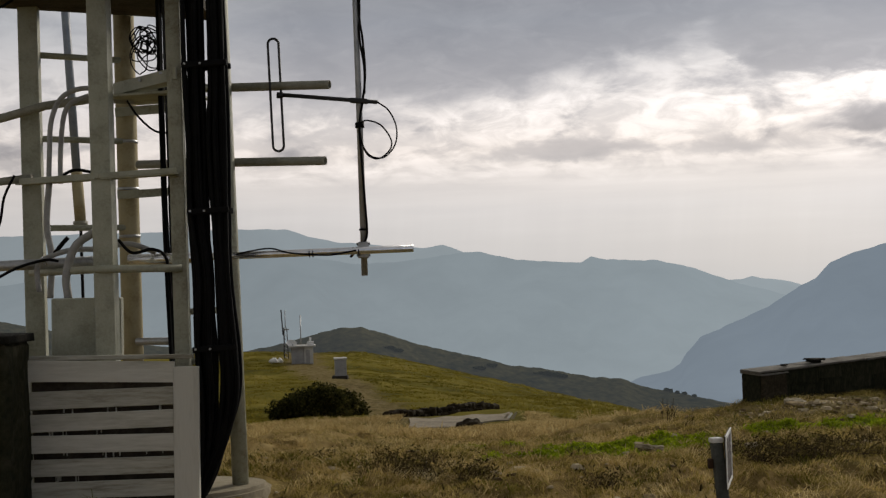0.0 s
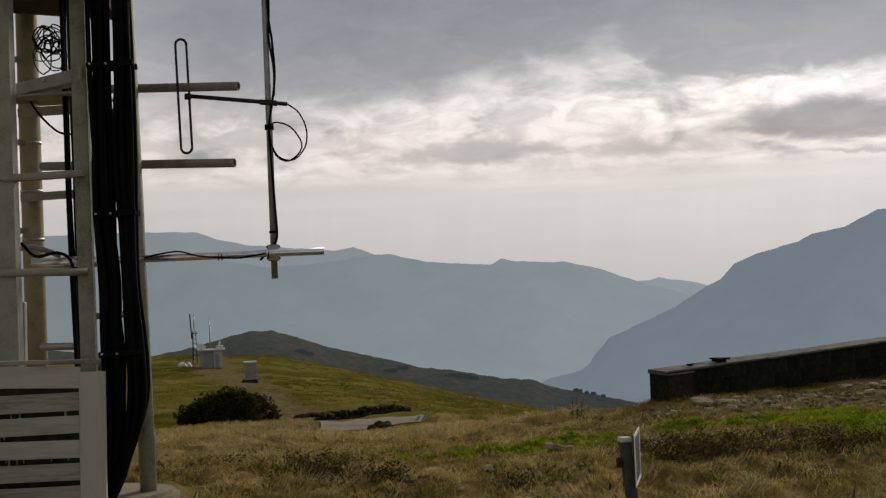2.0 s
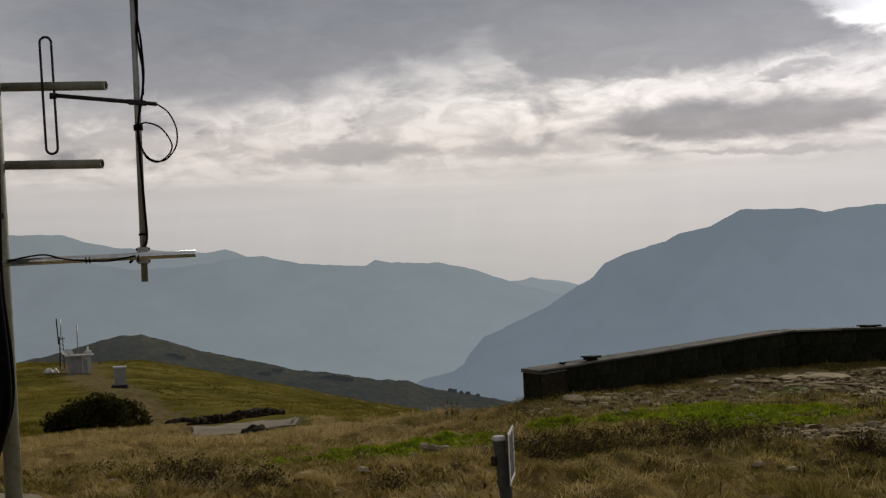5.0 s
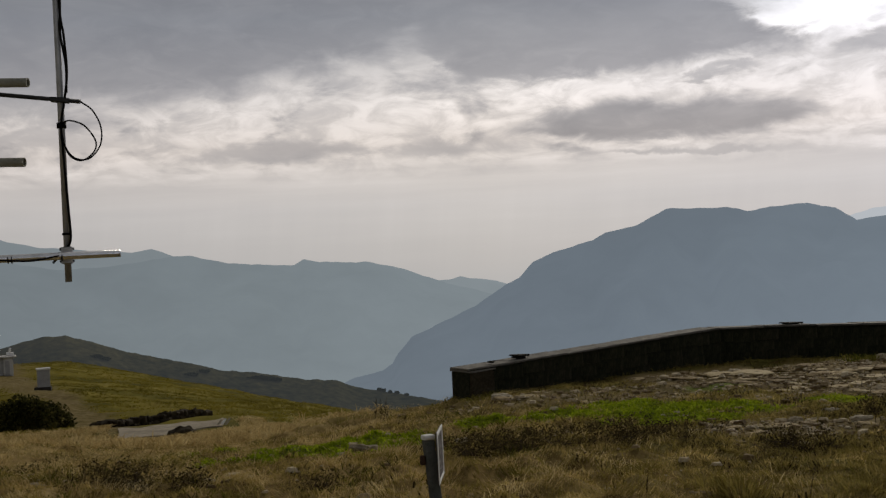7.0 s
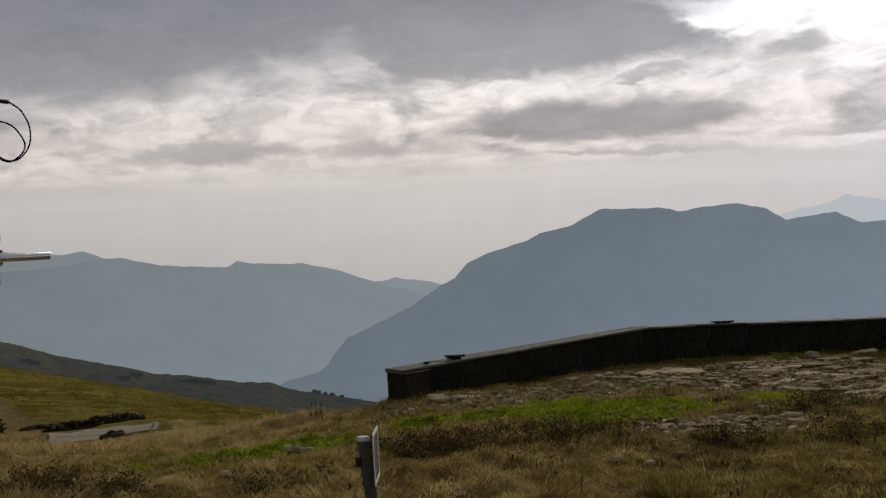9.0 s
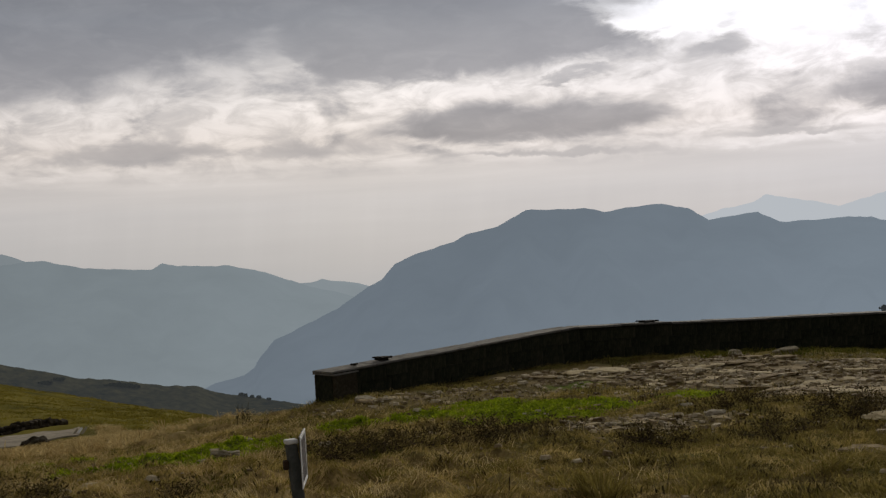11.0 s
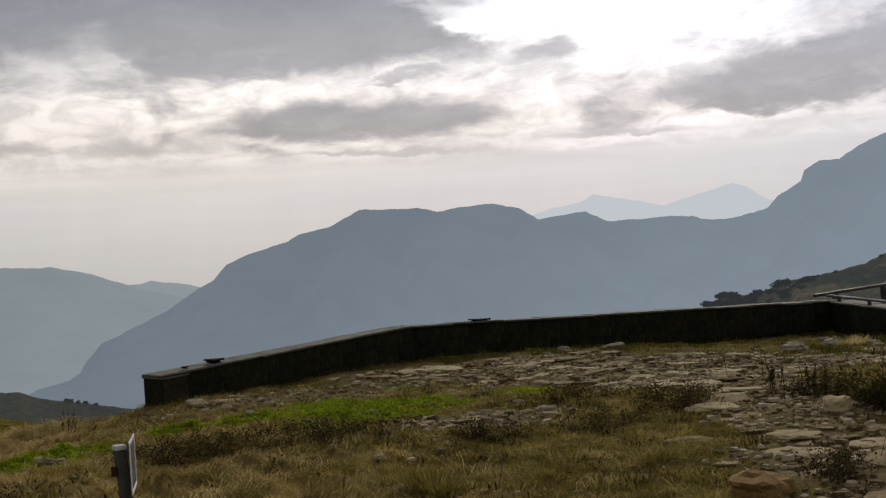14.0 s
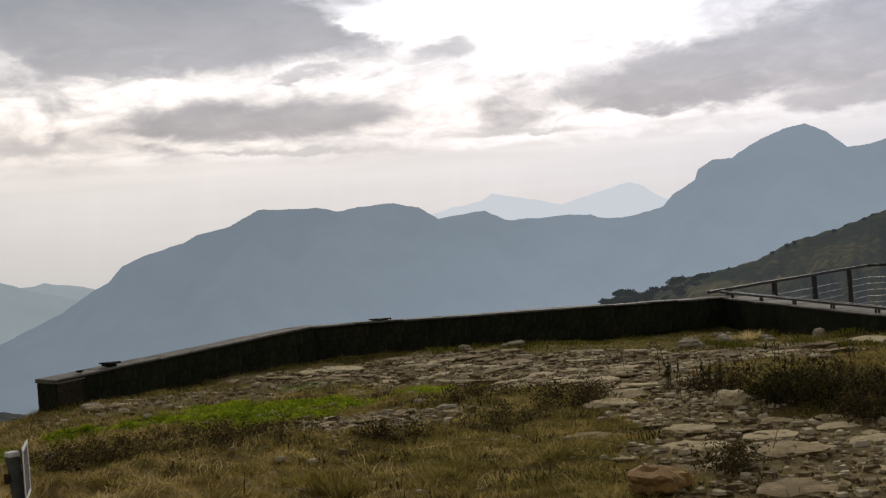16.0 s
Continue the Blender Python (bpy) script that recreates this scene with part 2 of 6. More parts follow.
# ---- materials ----
def material(name, stops, scale=3.0, rough=0.85, metal=0.0, bump=0.2, bump_scale=40.0, fine=0.35, island=0.0, obj_rand=0.0, coords="Object", haze=None, leaf=0.0, stretch=None):
    """Two scales of noise through a ramp of base colours, with fine relief; island and obj_rand vary the pieces; haze:
    colour and share of an emission that stands in for distant air.
    """
    m = bpy.data.materials.new(name)
    m.use_nodes = True
    nt = m.node_tree
    b = nt.nodes["Principled BSDF"]
    tc = nt.nodes.new("ShaderNodeTexCoord")
    vec = tc.outputs[coords]
    if stretch:
        st = nt.nodes.new("ShaderNodeVectorMath")
        st.operation = "MULTIPLY"
        link(nt, vec, st.inputs[0])
        st.inputs[1].default_value = stretch
        vec = st.outputs[0]
    big = noise_node(nt, vec, scale, 5, 0.6)
    small = noise_node(nt, vec, scale * 9, 4, 0.65)
    fac = math_node(nt, "ADD", math_node(nt, "MULTIPLY", big, 1 - fine), math_node(nt, "MULTIPLY", small, fine))
    fac = math_node(nt, "MULTIPLY_ADD", math_node(nt, "SUBTRACT", fac, 0.5), 2.2, 0.5)
    if island:
        geo = nt.nodes.new("ShaderNodeNewGeometry")
        fac = math_node(nt, "MULTIPLY_ADD", math_node(nt, "SUBTRACT", geo.outputs["Random Per Island"], 0.5), island, fac)
    if obj_rand:
        oi = nt.nodes.new("ShaderNodeObjectInfo")
        fac = math_node(nt, "MULTIPLY_ADD", math_node(nt, "SUBTRACT", oi.outputs["Random"], 0.5), obj_rand, fac)
    n = len(stops)
    col = ramp(nt, fac, [((i + 0.5) / n, c) for i, c in enumerate(stops)])
    link(nt, col, b.inputs["Base Color"])
    b.inputs["Roughness"].default_value, b.inputs["Metallic"].default_value = rough, metal
    b.inputs["Specular IOR Level"].default_value = 0.0 if haze else 0.03 if leaf else 0.5 if rough < 0.72 else 0.12
    if bump:
        bn = nt.nodes.new("ShaderNodeBump")
        bn.inputs["Strength"].default_value = bump
        bn.inputs["Distance"].default_value = 0.02
        link(nt, noise_node(nt, vec, bump_scale, 6, 0.6), bn.inputs["Height"])
        link(nt, bn.outputs[0], b.inputs["Normal"])
    if leaf:
        tr = nt.nodes.new("ShaderNodeBsdfTranslucent")
        link(nt, col, tr.inputs[0])
        mx = nt.nodes.new("ShaderNodeMixShader")
        mx.inputs[0].default_value = leaf
        link(nt, b.outputs[0], mx.inputs[1])
        link(nt, tr.outputs[0], mx.inputs[2])
        link(nt, mx.outputs[0], nt.nodes["Material Output"].inputs[0])
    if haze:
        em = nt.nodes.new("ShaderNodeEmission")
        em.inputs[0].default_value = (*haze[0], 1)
        # haze glow set by bearing (brighter sunward) and height (brighter low down)
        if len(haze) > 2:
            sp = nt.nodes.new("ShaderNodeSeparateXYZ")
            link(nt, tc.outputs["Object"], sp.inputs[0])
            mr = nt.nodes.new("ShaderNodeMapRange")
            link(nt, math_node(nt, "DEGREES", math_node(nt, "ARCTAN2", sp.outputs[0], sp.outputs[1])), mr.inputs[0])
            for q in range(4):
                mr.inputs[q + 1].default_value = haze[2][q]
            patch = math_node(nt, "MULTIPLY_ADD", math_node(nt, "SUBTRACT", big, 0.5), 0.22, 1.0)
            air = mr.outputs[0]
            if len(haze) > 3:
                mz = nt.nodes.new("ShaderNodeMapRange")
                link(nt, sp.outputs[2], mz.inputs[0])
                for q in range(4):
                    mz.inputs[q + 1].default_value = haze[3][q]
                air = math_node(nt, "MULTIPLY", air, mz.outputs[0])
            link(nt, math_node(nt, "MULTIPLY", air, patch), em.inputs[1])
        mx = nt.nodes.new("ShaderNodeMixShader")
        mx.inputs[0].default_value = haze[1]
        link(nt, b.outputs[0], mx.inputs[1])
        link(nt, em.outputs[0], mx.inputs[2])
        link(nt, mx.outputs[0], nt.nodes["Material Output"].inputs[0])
    return m


PAINT = material("cream_paint", ((0.25, 0.255, 0.185), (0.355, 0.36, 0.275), (0.42, 0.425, 0.335)), 6, 0.55, 0, 0.15, 60)
PAINT_WORN = material("worn_cream_paint", ((0.19, 0.178, 0.122), (0.35, 0.352, 0.268), (0.42, 0.42, 0.328)), 5, 0.6, 0, 0.25, 80)
TAN = material("tan_pole_paint", ((0.28, 0.23, 0.13), (0.40, 0.345, 0.21), (0.44, 0.385, 0.25)), 5, 0.75, 0, 0.15, 60)
GREY_PIPE = material("grey_painted_pipe", ((0.16, 0.16, 0.12), (0.26, 0.255, 0.20), (0.32, 0.315, 0.25)), 7, 0.6, 0, 0.12, 70)
GALV = material("galvanised_steel", ((0.72, 0.73, 0.74), (0.85, 0.86, 0.87), (0.93, 0.94, 0.95)), 14, 0.20, 0.85, 0.05, 120)
STEEL = material("dull_steel", ((0.30, 0.31, 0.32), (0.45, 0.46, 0.47), (0.52, 0.53, 0.54)), 10, 0.5, 0.8, 0.1, 90)
BLACK = material("black_sheath", ((0.003, 0.003, 0.0035), (0.005, 0.005, 0.0055), (0.009, 0.009, 0.0085)), 10, 0.74, 0, 0.1, 60)
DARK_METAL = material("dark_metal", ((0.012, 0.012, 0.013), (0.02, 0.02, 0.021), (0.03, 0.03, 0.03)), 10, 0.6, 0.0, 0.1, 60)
HOSE = material("grey_conduit", ((0.25, 0.25, 0.24), (0.34, 0.34, 0.33), (0.4, 0.4, 0.39)), 12, 0.55, 0, 0.1, 90)
BLUE_PIPE = material("blue_grey_pipe", ((0.18, 0.21, 0.26), (0.25, 0.29, 0.35), (0.30, 0.34, 0.40)), 8, 0.5, 0, 0.1, 60)
BOARD_V = material("whitewashed_upright", ((0.24, 0.225, 0.18), (0.42, 0.41, 0.35), (0.52, 0.51, 0.45), (0.58, 0.57, 0.51)), 6, 0.85, 0, 0.12, 60, obj_rand=0.5, stretch=(1.0, 1.0, 0.12))
BOARD = material("whitewashed_board", ((0.22, 0.205, 0.16), (0.41, 0.40, 0.34), (0.53, 0.52, 0.46), (0.61, 0.60, 0.54)), 6, 0.85, 0, 0.12, 60, obj_rand=0.6, stretch=(0.12, 1.0, 1.0))
CONCRETE = material("concrete", ((0.24, 0.205, 0.14), (0.34, 0.30, 0.215), (0.42, 0.375, 0.28)), 2, 0.9, 0, 0.4, 60)
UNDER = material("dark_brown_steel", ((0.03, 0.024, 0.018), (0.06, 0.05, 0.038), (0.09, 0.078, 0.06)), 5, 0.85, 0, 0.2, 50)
ROAD = material("worn_road_concrete", ((0.17, 0.145, 0.105), (0.28, 0.245, 0.185), (0.37, 0.33, 0.26)), 1.2, 0.9, 0, 0.3, 20)
EDGE_STONE = material("brown_edge_stone", ((0.018, 0.013, 0.008), (0.034, 0.026, 0.015), (0.065, 0.052, 0.032)), 3, 0.95, 0, 0.5, 20, obj_rand=0.4)
WALL_STONE = material("dark_mossy_wall_stone", ((0.007, 0.008, 0.005), (0.016, 0.018, 0.010), (0.032, 0.032, 0.018), (0.055, 0.05, 0.033)), 1.7, 0.95, 0, 0.8, 30, obj_rand=0.18, fine=0.5)
DARK_STONE = material("dark_mossy_stone", ((0.012, 0.012, 0.010), (0.028, 0.026, 0.021), (0.055, 0.05, 0.04)), 3, 0.95, 0, 0.6, 40, obj_rand=0.7)
COPING = material("grey_slate_coping", ((0.075, 0.072, 0.062), (0.14, 0.133, 0.118), (0.21, 0.20, 0.178)), 4, 0.8, 0, 0.4, 50, obj_rand=0.5)
STONE = material("buff_stone", ((0.18, 0.13, 0.063), (0.33, 0.255, 0.132), (0.48, 0.40, 0.24)), 3, 0.9, 0, 0.5, 35, obj_rand=0.8)
ROCK = material("grey_buff_rock", ((0.17, 0.14, 0.085), (0.34, 0.29, 0.20), (0.53, 0.48, 0.37)), 4, 0.9, 0, 0.5, 30, obj_rand=0.6)
BROWN_STONE = material("brown_stone", ((0.12, 0.065, 0.02), (0.27, 0.16, 0.055), (0.37, 0.245, 0.10)), 4, 0.9, 0, 0.5, 30)
WHITE = material("white_paint", ((0.55, 0.55, 0.53), (0.74, 0.74, 0.72), (0.8, 0.8, 0.78)), 5, 0.6, 0, 0.1, 60)
HUT_WALL = material("hut_plaster", ((0.40, 0.40, 0.38), (0.52, 0.52, 0.50), (0.58, 0.58, 0.56)), 1.5, 0.85, 0, 0.2, 30)
# darker copy of the hut plaster; on the side wall it stands for shade
HUT_GREY = material("grey_plaster", ((0.26, 0.26, 0.26), (0.34, 0.34, 0.34), (0.40, 0.40, 0.40)), 1.5, 0.85, 0, 0.2, 30)
SIGN_POST = material("grey_post", ((0.055, 0.06, 0.055), (0.085, 0.09, 0.083), (0.12, 0.125, 0.115)), 8, 0.8, 0, 0.2, 60)
SIGN_FADED = material("faded_lettering", ((0.06, 0.054, 0.05), (0.10, 0.09, 0.085), (0.15, 0.135, 0.13)), 20, 0.7, 0, 0, 60)
SIGN_DARK = material("sign_brown_black", ((0.025, 0.022, 0.02), (0.04, 0.035, 0.032), (0.06, 0.055, 0.05)), 8, 0.6, 0, 0.1, 60)
DRY = material("dry_grass_blades", ((0.07, 0.048, 0.013), (0.16, 0.122, 0.031), (0.26, 0.215, 0.054), (0.41, 0.325, 0.106), (0.58, 0.48, 0.21)), 1.6, 0.9, 0, 0, fine=0.40, island=0.2, leaf=0.45)
MEADOW = material("meadow_blades", ((0.10, 0.085, 0.012), (0.175, 0.148, 0.021), (0.255, 0.21, 0.032), (0.34, 0.275, 0.06)), 0.05, 0.9, 0, 0, island=0.25, leaf=0.45)
STRAW = material("straw_blades", ((0.15, 0.102, 0.035), (0.33, 0.242, 0.092), (0.53, 0.40, 0.175), (0.71, 0.575, 0.29), (0.83, 0.715, 0.43)), 1.6, 0.9, 0, 0, fine=0.40, island=0.16, leaf=0.45)
OLIVE = material("olive_grass_blades", ((0.05, 0.055, 0.008), (0.10, 0.10, 0.014), (0.17, 0.155, 0.028), (0.27, 0.225, 0.06)), 0.5, 0.9, 0, 0, fine=0.5, island=0.5, leaf=0.4)
WALL_TURF = material("dark_green_turf", ((0.03, 0.036, 0.006), (0.07, 0.08, 0.012), (0.14, 0.135, 0.022), (0.26, 0.215, 0.06)), 0.9, 0.9, 0, 0, fine=0.4, island=0.5, leaf=0.4)
CLOVER = material("bright_green_leaves", ((0.09, 0.125, 0.004), (0.20, 0.27, 0.008), (0.33, 0.42, 0.016), (0.46, 0.53, 0.035)), 1.5, 0.8, 0, 0, fine=0.4, island=0.5, leaf=0.5)
SHRUB = material("dark_shrub_leaves", ((0.026, 0.020, 0.009), (0.052, 0.041, 0.017), (0.095, 0.075, 0.029), (0.155, 0.122, 0.048)), 0.8, 0.85, 0, 0, island=0.7, leaf=0.3)
GREEN_SHRUB = material("green_shrub_leaves", ((0.014, 0.015, 0.005), (0.032, 0.034, 0.010), (0.06, 0.06, 0.016), (0.11, 0.095, 0.03)), 0.5, 0.85, 0, 0, island=0.7, leaf=0.25)
TWIG = material("brown_twigs", ((0.03, 0.02, 0.013), (0.06, 0.042, 0.028), (0.1, 0.075, 0.05)), 4, 0.9, 0, 0, island=0.7)
# leaves glow slightly in a haze colour to look far away
FAR_WOOD = material("hazed_far_tree_leaves", ((0.02, 0.028, 0.015), (0.035, 0.045, 0.022), (0.055, 0.065, 0.03)), 0.2, 0.9, 0, 0, island=0.8, haze=((0.36, 0.40, 0.44), 0.06))


# ---- mesh helpers ----
def part(name, bm, mat, parent=None, label="", smooth=False):
    me = bpy.data.meshes.new(name)
    if smooth:
        for f in bm.faces:
            f.smooth = True
    bm.to_mesh(me)
    bm.free()
    me.materials.append(mat)
    ob = new(name, me)
    if parent is not None:
        ob.parent = parent
    if label:
        tagged(ob, label)
    return ob


def empty(name, at, label, category, group="", kind=""):
    ob = new(name)
    ob.location = at
    ob.empty_display_size = 0.1
    return tagged(ob, label, category, group, kind)


def box(size, at=(0, 0, 0), rot=(0, 0, 0), bevel=0.0, jitter=0.0, seed=0):
    bm = bmesh.new()
    bmesh.ops.create_cube(bm, size=1)
    if bevel:
        bmesh.ops.scale(bm, vec=size, verts=bm.verts)
        bmesh.ops.bevel(bm, geom=bm.edges[:], offset=bevel, segments=1, affect="EDGES", profile=0.7)
    else:
        bmesh.ops.scale(bm, vec=size, verts=bm.verts)
    if jitter:
        rnd = random.Random(seed)
        for v in bm.verts:
            v.co += Vector((rnd.uniform(-1, 1), rnd.uniform(-1, 1), rnd.uniform(-1, 1))) * jitter
    bmesh.ops.transform(bm, matrix=pose(*at, *rot), verts=bm.verts)
    return bm


def curve_points(pts, sub=6):
    """A smooth line through the points."""
    pts = [Vector(p) for p in pts]
    if len(pts) < 3:
        return pts
    res = []
    ext = [pts[0] * 2 - pts[1]] + pts + [pts[-1] * 2 - pts[-2]]
    for i in range(1, len(ext) - 2):
        a, b, c, d = ext[i - 1:i + 3]
        for k in range(sub):
            t = k / sub
            res.append(0.5 * ((2 * b) + (c - a) * t + (2 * a - 5 * b + 4 * c - d) * t * t + (3 * b - a - 3 * c + d) * t ** 3))
    res.append(pts[-1])
    return res


def tube(pts, r, n=10, r_end=None, bm=None, hollow=False):
    """A round bar swept along the points."""
    bm = bm or bmesh.new()
    pts = [Vector(p) for p in pts]
    r_end = r if r_end is None else r_end
    side = None
    rings = []
    for i, p in enumerate(pts):
        d = (pts[min(i + 1, len(pts) - 1)] - pts[max(i - 1, 0)]).normalized()
        if side is None:
            side = d.orthogonal().normalized()
        side = (side - d * side.dot(d)).normalized()
        up = d.cross(side)
        rr = r + (r_end - r) * i / max(1, len(pts) - 1)
        rings.append([bm.verts.new(p + (side * math.cos(k * math.tau / n) + up * math.sin(k * math.tau / n)) * rr) for k in range(n)])
    for a, b in zip(rings, rings[1:]):
        for k in range(n):
            bm.faces.new((a[k], a[(k + 1) % n], b[(k + 1) % n], b[k])).smooth = n > 5
    bm.faces.new(rings[0][::-1])
    if hollow:
        d = (pts[-1] - pts[-2]).normalized()
        inner = [bm.verts.new(pts[-1] + (v.co - pts[-1]) * 0.8) for v in rings[-1]]
        deep = [bm.verts.new(v.co - d * r * 3) for v in inner]
        for k in range(n):
            q = (k + 1) % n
            bm.faces.new((rings[-1][k], rings[-1][q], inner[q], inner[k]))
            bm.faces.new((inner[k], inner[q], deep[q], deep[k]))
        bm.faces.new(deep)
    else:
        bm.faces.new(rings[-1])
    return bm


def bar(a, b, w, h, bevel=0.003, turn=0.0):
    """A square bar from a to b: w across, h deep."""
    a, b = Vector(a), Vector(b)
    d = b - a
    bm = box((w, h, d.length), (0, 0, 0), bevel=bevel)
    q = d.to_track_quat("Z", "Y").to_matrix().to_4x4()
    bmesh.ops.transform(bm, matrix=Matrix.Translation((a + b) / 2) @ q @ pose(0, 0, 0, 0, 0, turn), verts=bm.verts)
    return bm


def mesh_from(name, verts, faces, mat, smooth=False):
    me = bpy.data.meshes.new(name)
    me.from_pydata(verts, [], faces)
    me.materials.append(mat)
    if smooth:
        me.polygons.foreach_set("use_smooth", [True] * len(me.polygons))
    return me


def sstep(v, lo, hi):
    t = np.clip((np.asarray(v, float) - lo) / (hi - lo), 0, 1)
    return t * t * (3 - 2 * t)


def rough_noise(x, y, scale, seed=0.0, octaves=4):
    """Sum of sines: a cheap, smooth, uneven height."""
    x, y = np.asarray(x, float), np.asarray(y, float)
    v, amp, f = np.zeros_like(x + y), 1.0, 1.0 / scale
    rs = np.random.RandomState(int(seed * 10) + 5)
    for _ in range(octaves):
        for _ in range(3):
            a, ph = rs.uniform(0, math.tau), rs.uniform(0, math.tau)
            v = v + amp * np.sin((x * math.cos(a) + y * math.sin(a)) * f * math.tau + ph) / 3
        amp, f = amp * 0.55, f * 2.03
    return v


# ---- the ground: plateau, saddle, meadow hill, valley ----
BEARINGS = (-60, -20, -9, -4, 0, 4, 8, 12, 30, 60)
# distance, and angle below the eye's level along those bearings
SLOPES = (
    (32, (-6.6, -6.8, -7.0, -7.2, -7.3, -7.1, -6.9, -7.3, -9, -9)),
    (45, (-6.1, -6.4, -6.6, -6.75, -6.8, -6.6, -6.7, -7.5, -11, -11)),
    (60, (-5.6, -5.8, -6.0, -6.05, -6.05, -6.05, -6.35, -7.4, -12, -12)),
    (80, (-4.8, -5.0, -5.2, -5.3, -5.45, -5.85, -6.25, -7.6, -13, -13)),
    (120, (-3.6, -3.8, -4.0, -4.2, -4.75, -5.45, -6.15, -7.7, -13, -13)),
    (165, (-2.8, -2.9, -2.98, -3.15, -4.1, -5.15, -6.1, -7.8, -13, -13)),
    (230, (-4, -4, -4, -4.2, -5, -6.2, -7.4, -9, -13, -13)),
    (400, (-6, -6, -6.5, -6.5, -7, -7.5, -8.5, -10, -13, -13)),
    (900, (-9, -9, -9, -9, -9, -9, -10, -10.5, -11, -11)),
    (1600, (-8.2, -8.2, -8.2, -8.2, -8.2, -8.2, -8.2, -8.2, -8.2, -8.2)),
    (3000, (-6, -6, -6, -6, -6, -6, -6, -6, -6, -6)),
    (4900, (-3.9, -3.9, -3.9, -3.9, -3.9, -3.9, -3.9, -3.9, -3.9, -3.9)),
)


def plateau(x, y):
    x, y = np.asarray(x, float), np.asarray(y, float)
    d = np.hypot(x, y)
    az = np.degrees(np.arctan2(x, y))
    z = -0.20 * sstep(y, 9, 17) - 0.75 * sstep(-x, -5, 1) * sstep(y, 9.5, 20) - 0.22 * sstep(x, 10, 17) * sstep(y, 9, 17)
    z = z - 0.48 * sstep(d, 15 + 2.4 * sstep(az, 11.0, 13.4), 20.3) * (1 - sstep(az, 13.9, 17)) * sstep(az, -6, 6)
    return z + 0.10 * np.exp(-((x - 9) ** 2 + (y - 17.5) ** 2) / 12)


def ground_z(x, y, bumps=True):
    x, y = np.asarray(x, float), np.asarray(y, float)
    d = np.hypot(x, y) + 1e-6
    az = np.degrees(np.arctan2(x, y))
    az = np.where(np.abs(az) > 60, np.sign(az) * 60, az)
    z = plateau(x, y)
    edge = 21 + 6 * sstep(az, 10, 30)
    prev_d, prev_z = edge, plateau(x * edge / d, y * edge / d)
    for k, (dk, row) in enumerate(SLOPES):
        zk = EYE + np.tan(np.radians(np.interp(az, BEARINGS, row))) * dk
        t = np.clip((d - prev_d) / (dk - prev_d), 0, 1)
        z = np.where(d > prev_d, prev_z + (zk - prev_z) * t, z)
        prev_d, prev_z = dk, zk
    if bumps:
        a = sstep(d, 2, 6) * (1 - sstep(d, 24, 40))
        z = z + a * (0.035 * rough_noise(x, y, 2.6, 1) + 0.02 * rough_noise(x, y, 0.7, 2, 2))
        z = z + a * sstep(d, 6.5, 9) * (1 - sstep(x, 3, 6)) * (0.11 * np.abs(rough_noise(x, y, 1.0, 21, 2)) + 0.035 * rough_noise(x, y, 0.45, 23, 2))
        b = sstep(d, 30, 70) * (1 - sstep(d, 200, 300))
        z = z + b * (0.22 * rough_noise(x, y, 17, 3) + 0.10 * rough_noise(x, y, 4, 4, 2))
        c = sstep(d, 250, 600)
        z = z + c * (9 * rough_noise(x, y, 420, 5) + 2 * rough_noise(x, y, 90, 6, 3)) * (1 - 0.5 * sstep(d, 3000, 4500))
    return z


def gz(x, y):
    return float(ground_z(x, y))


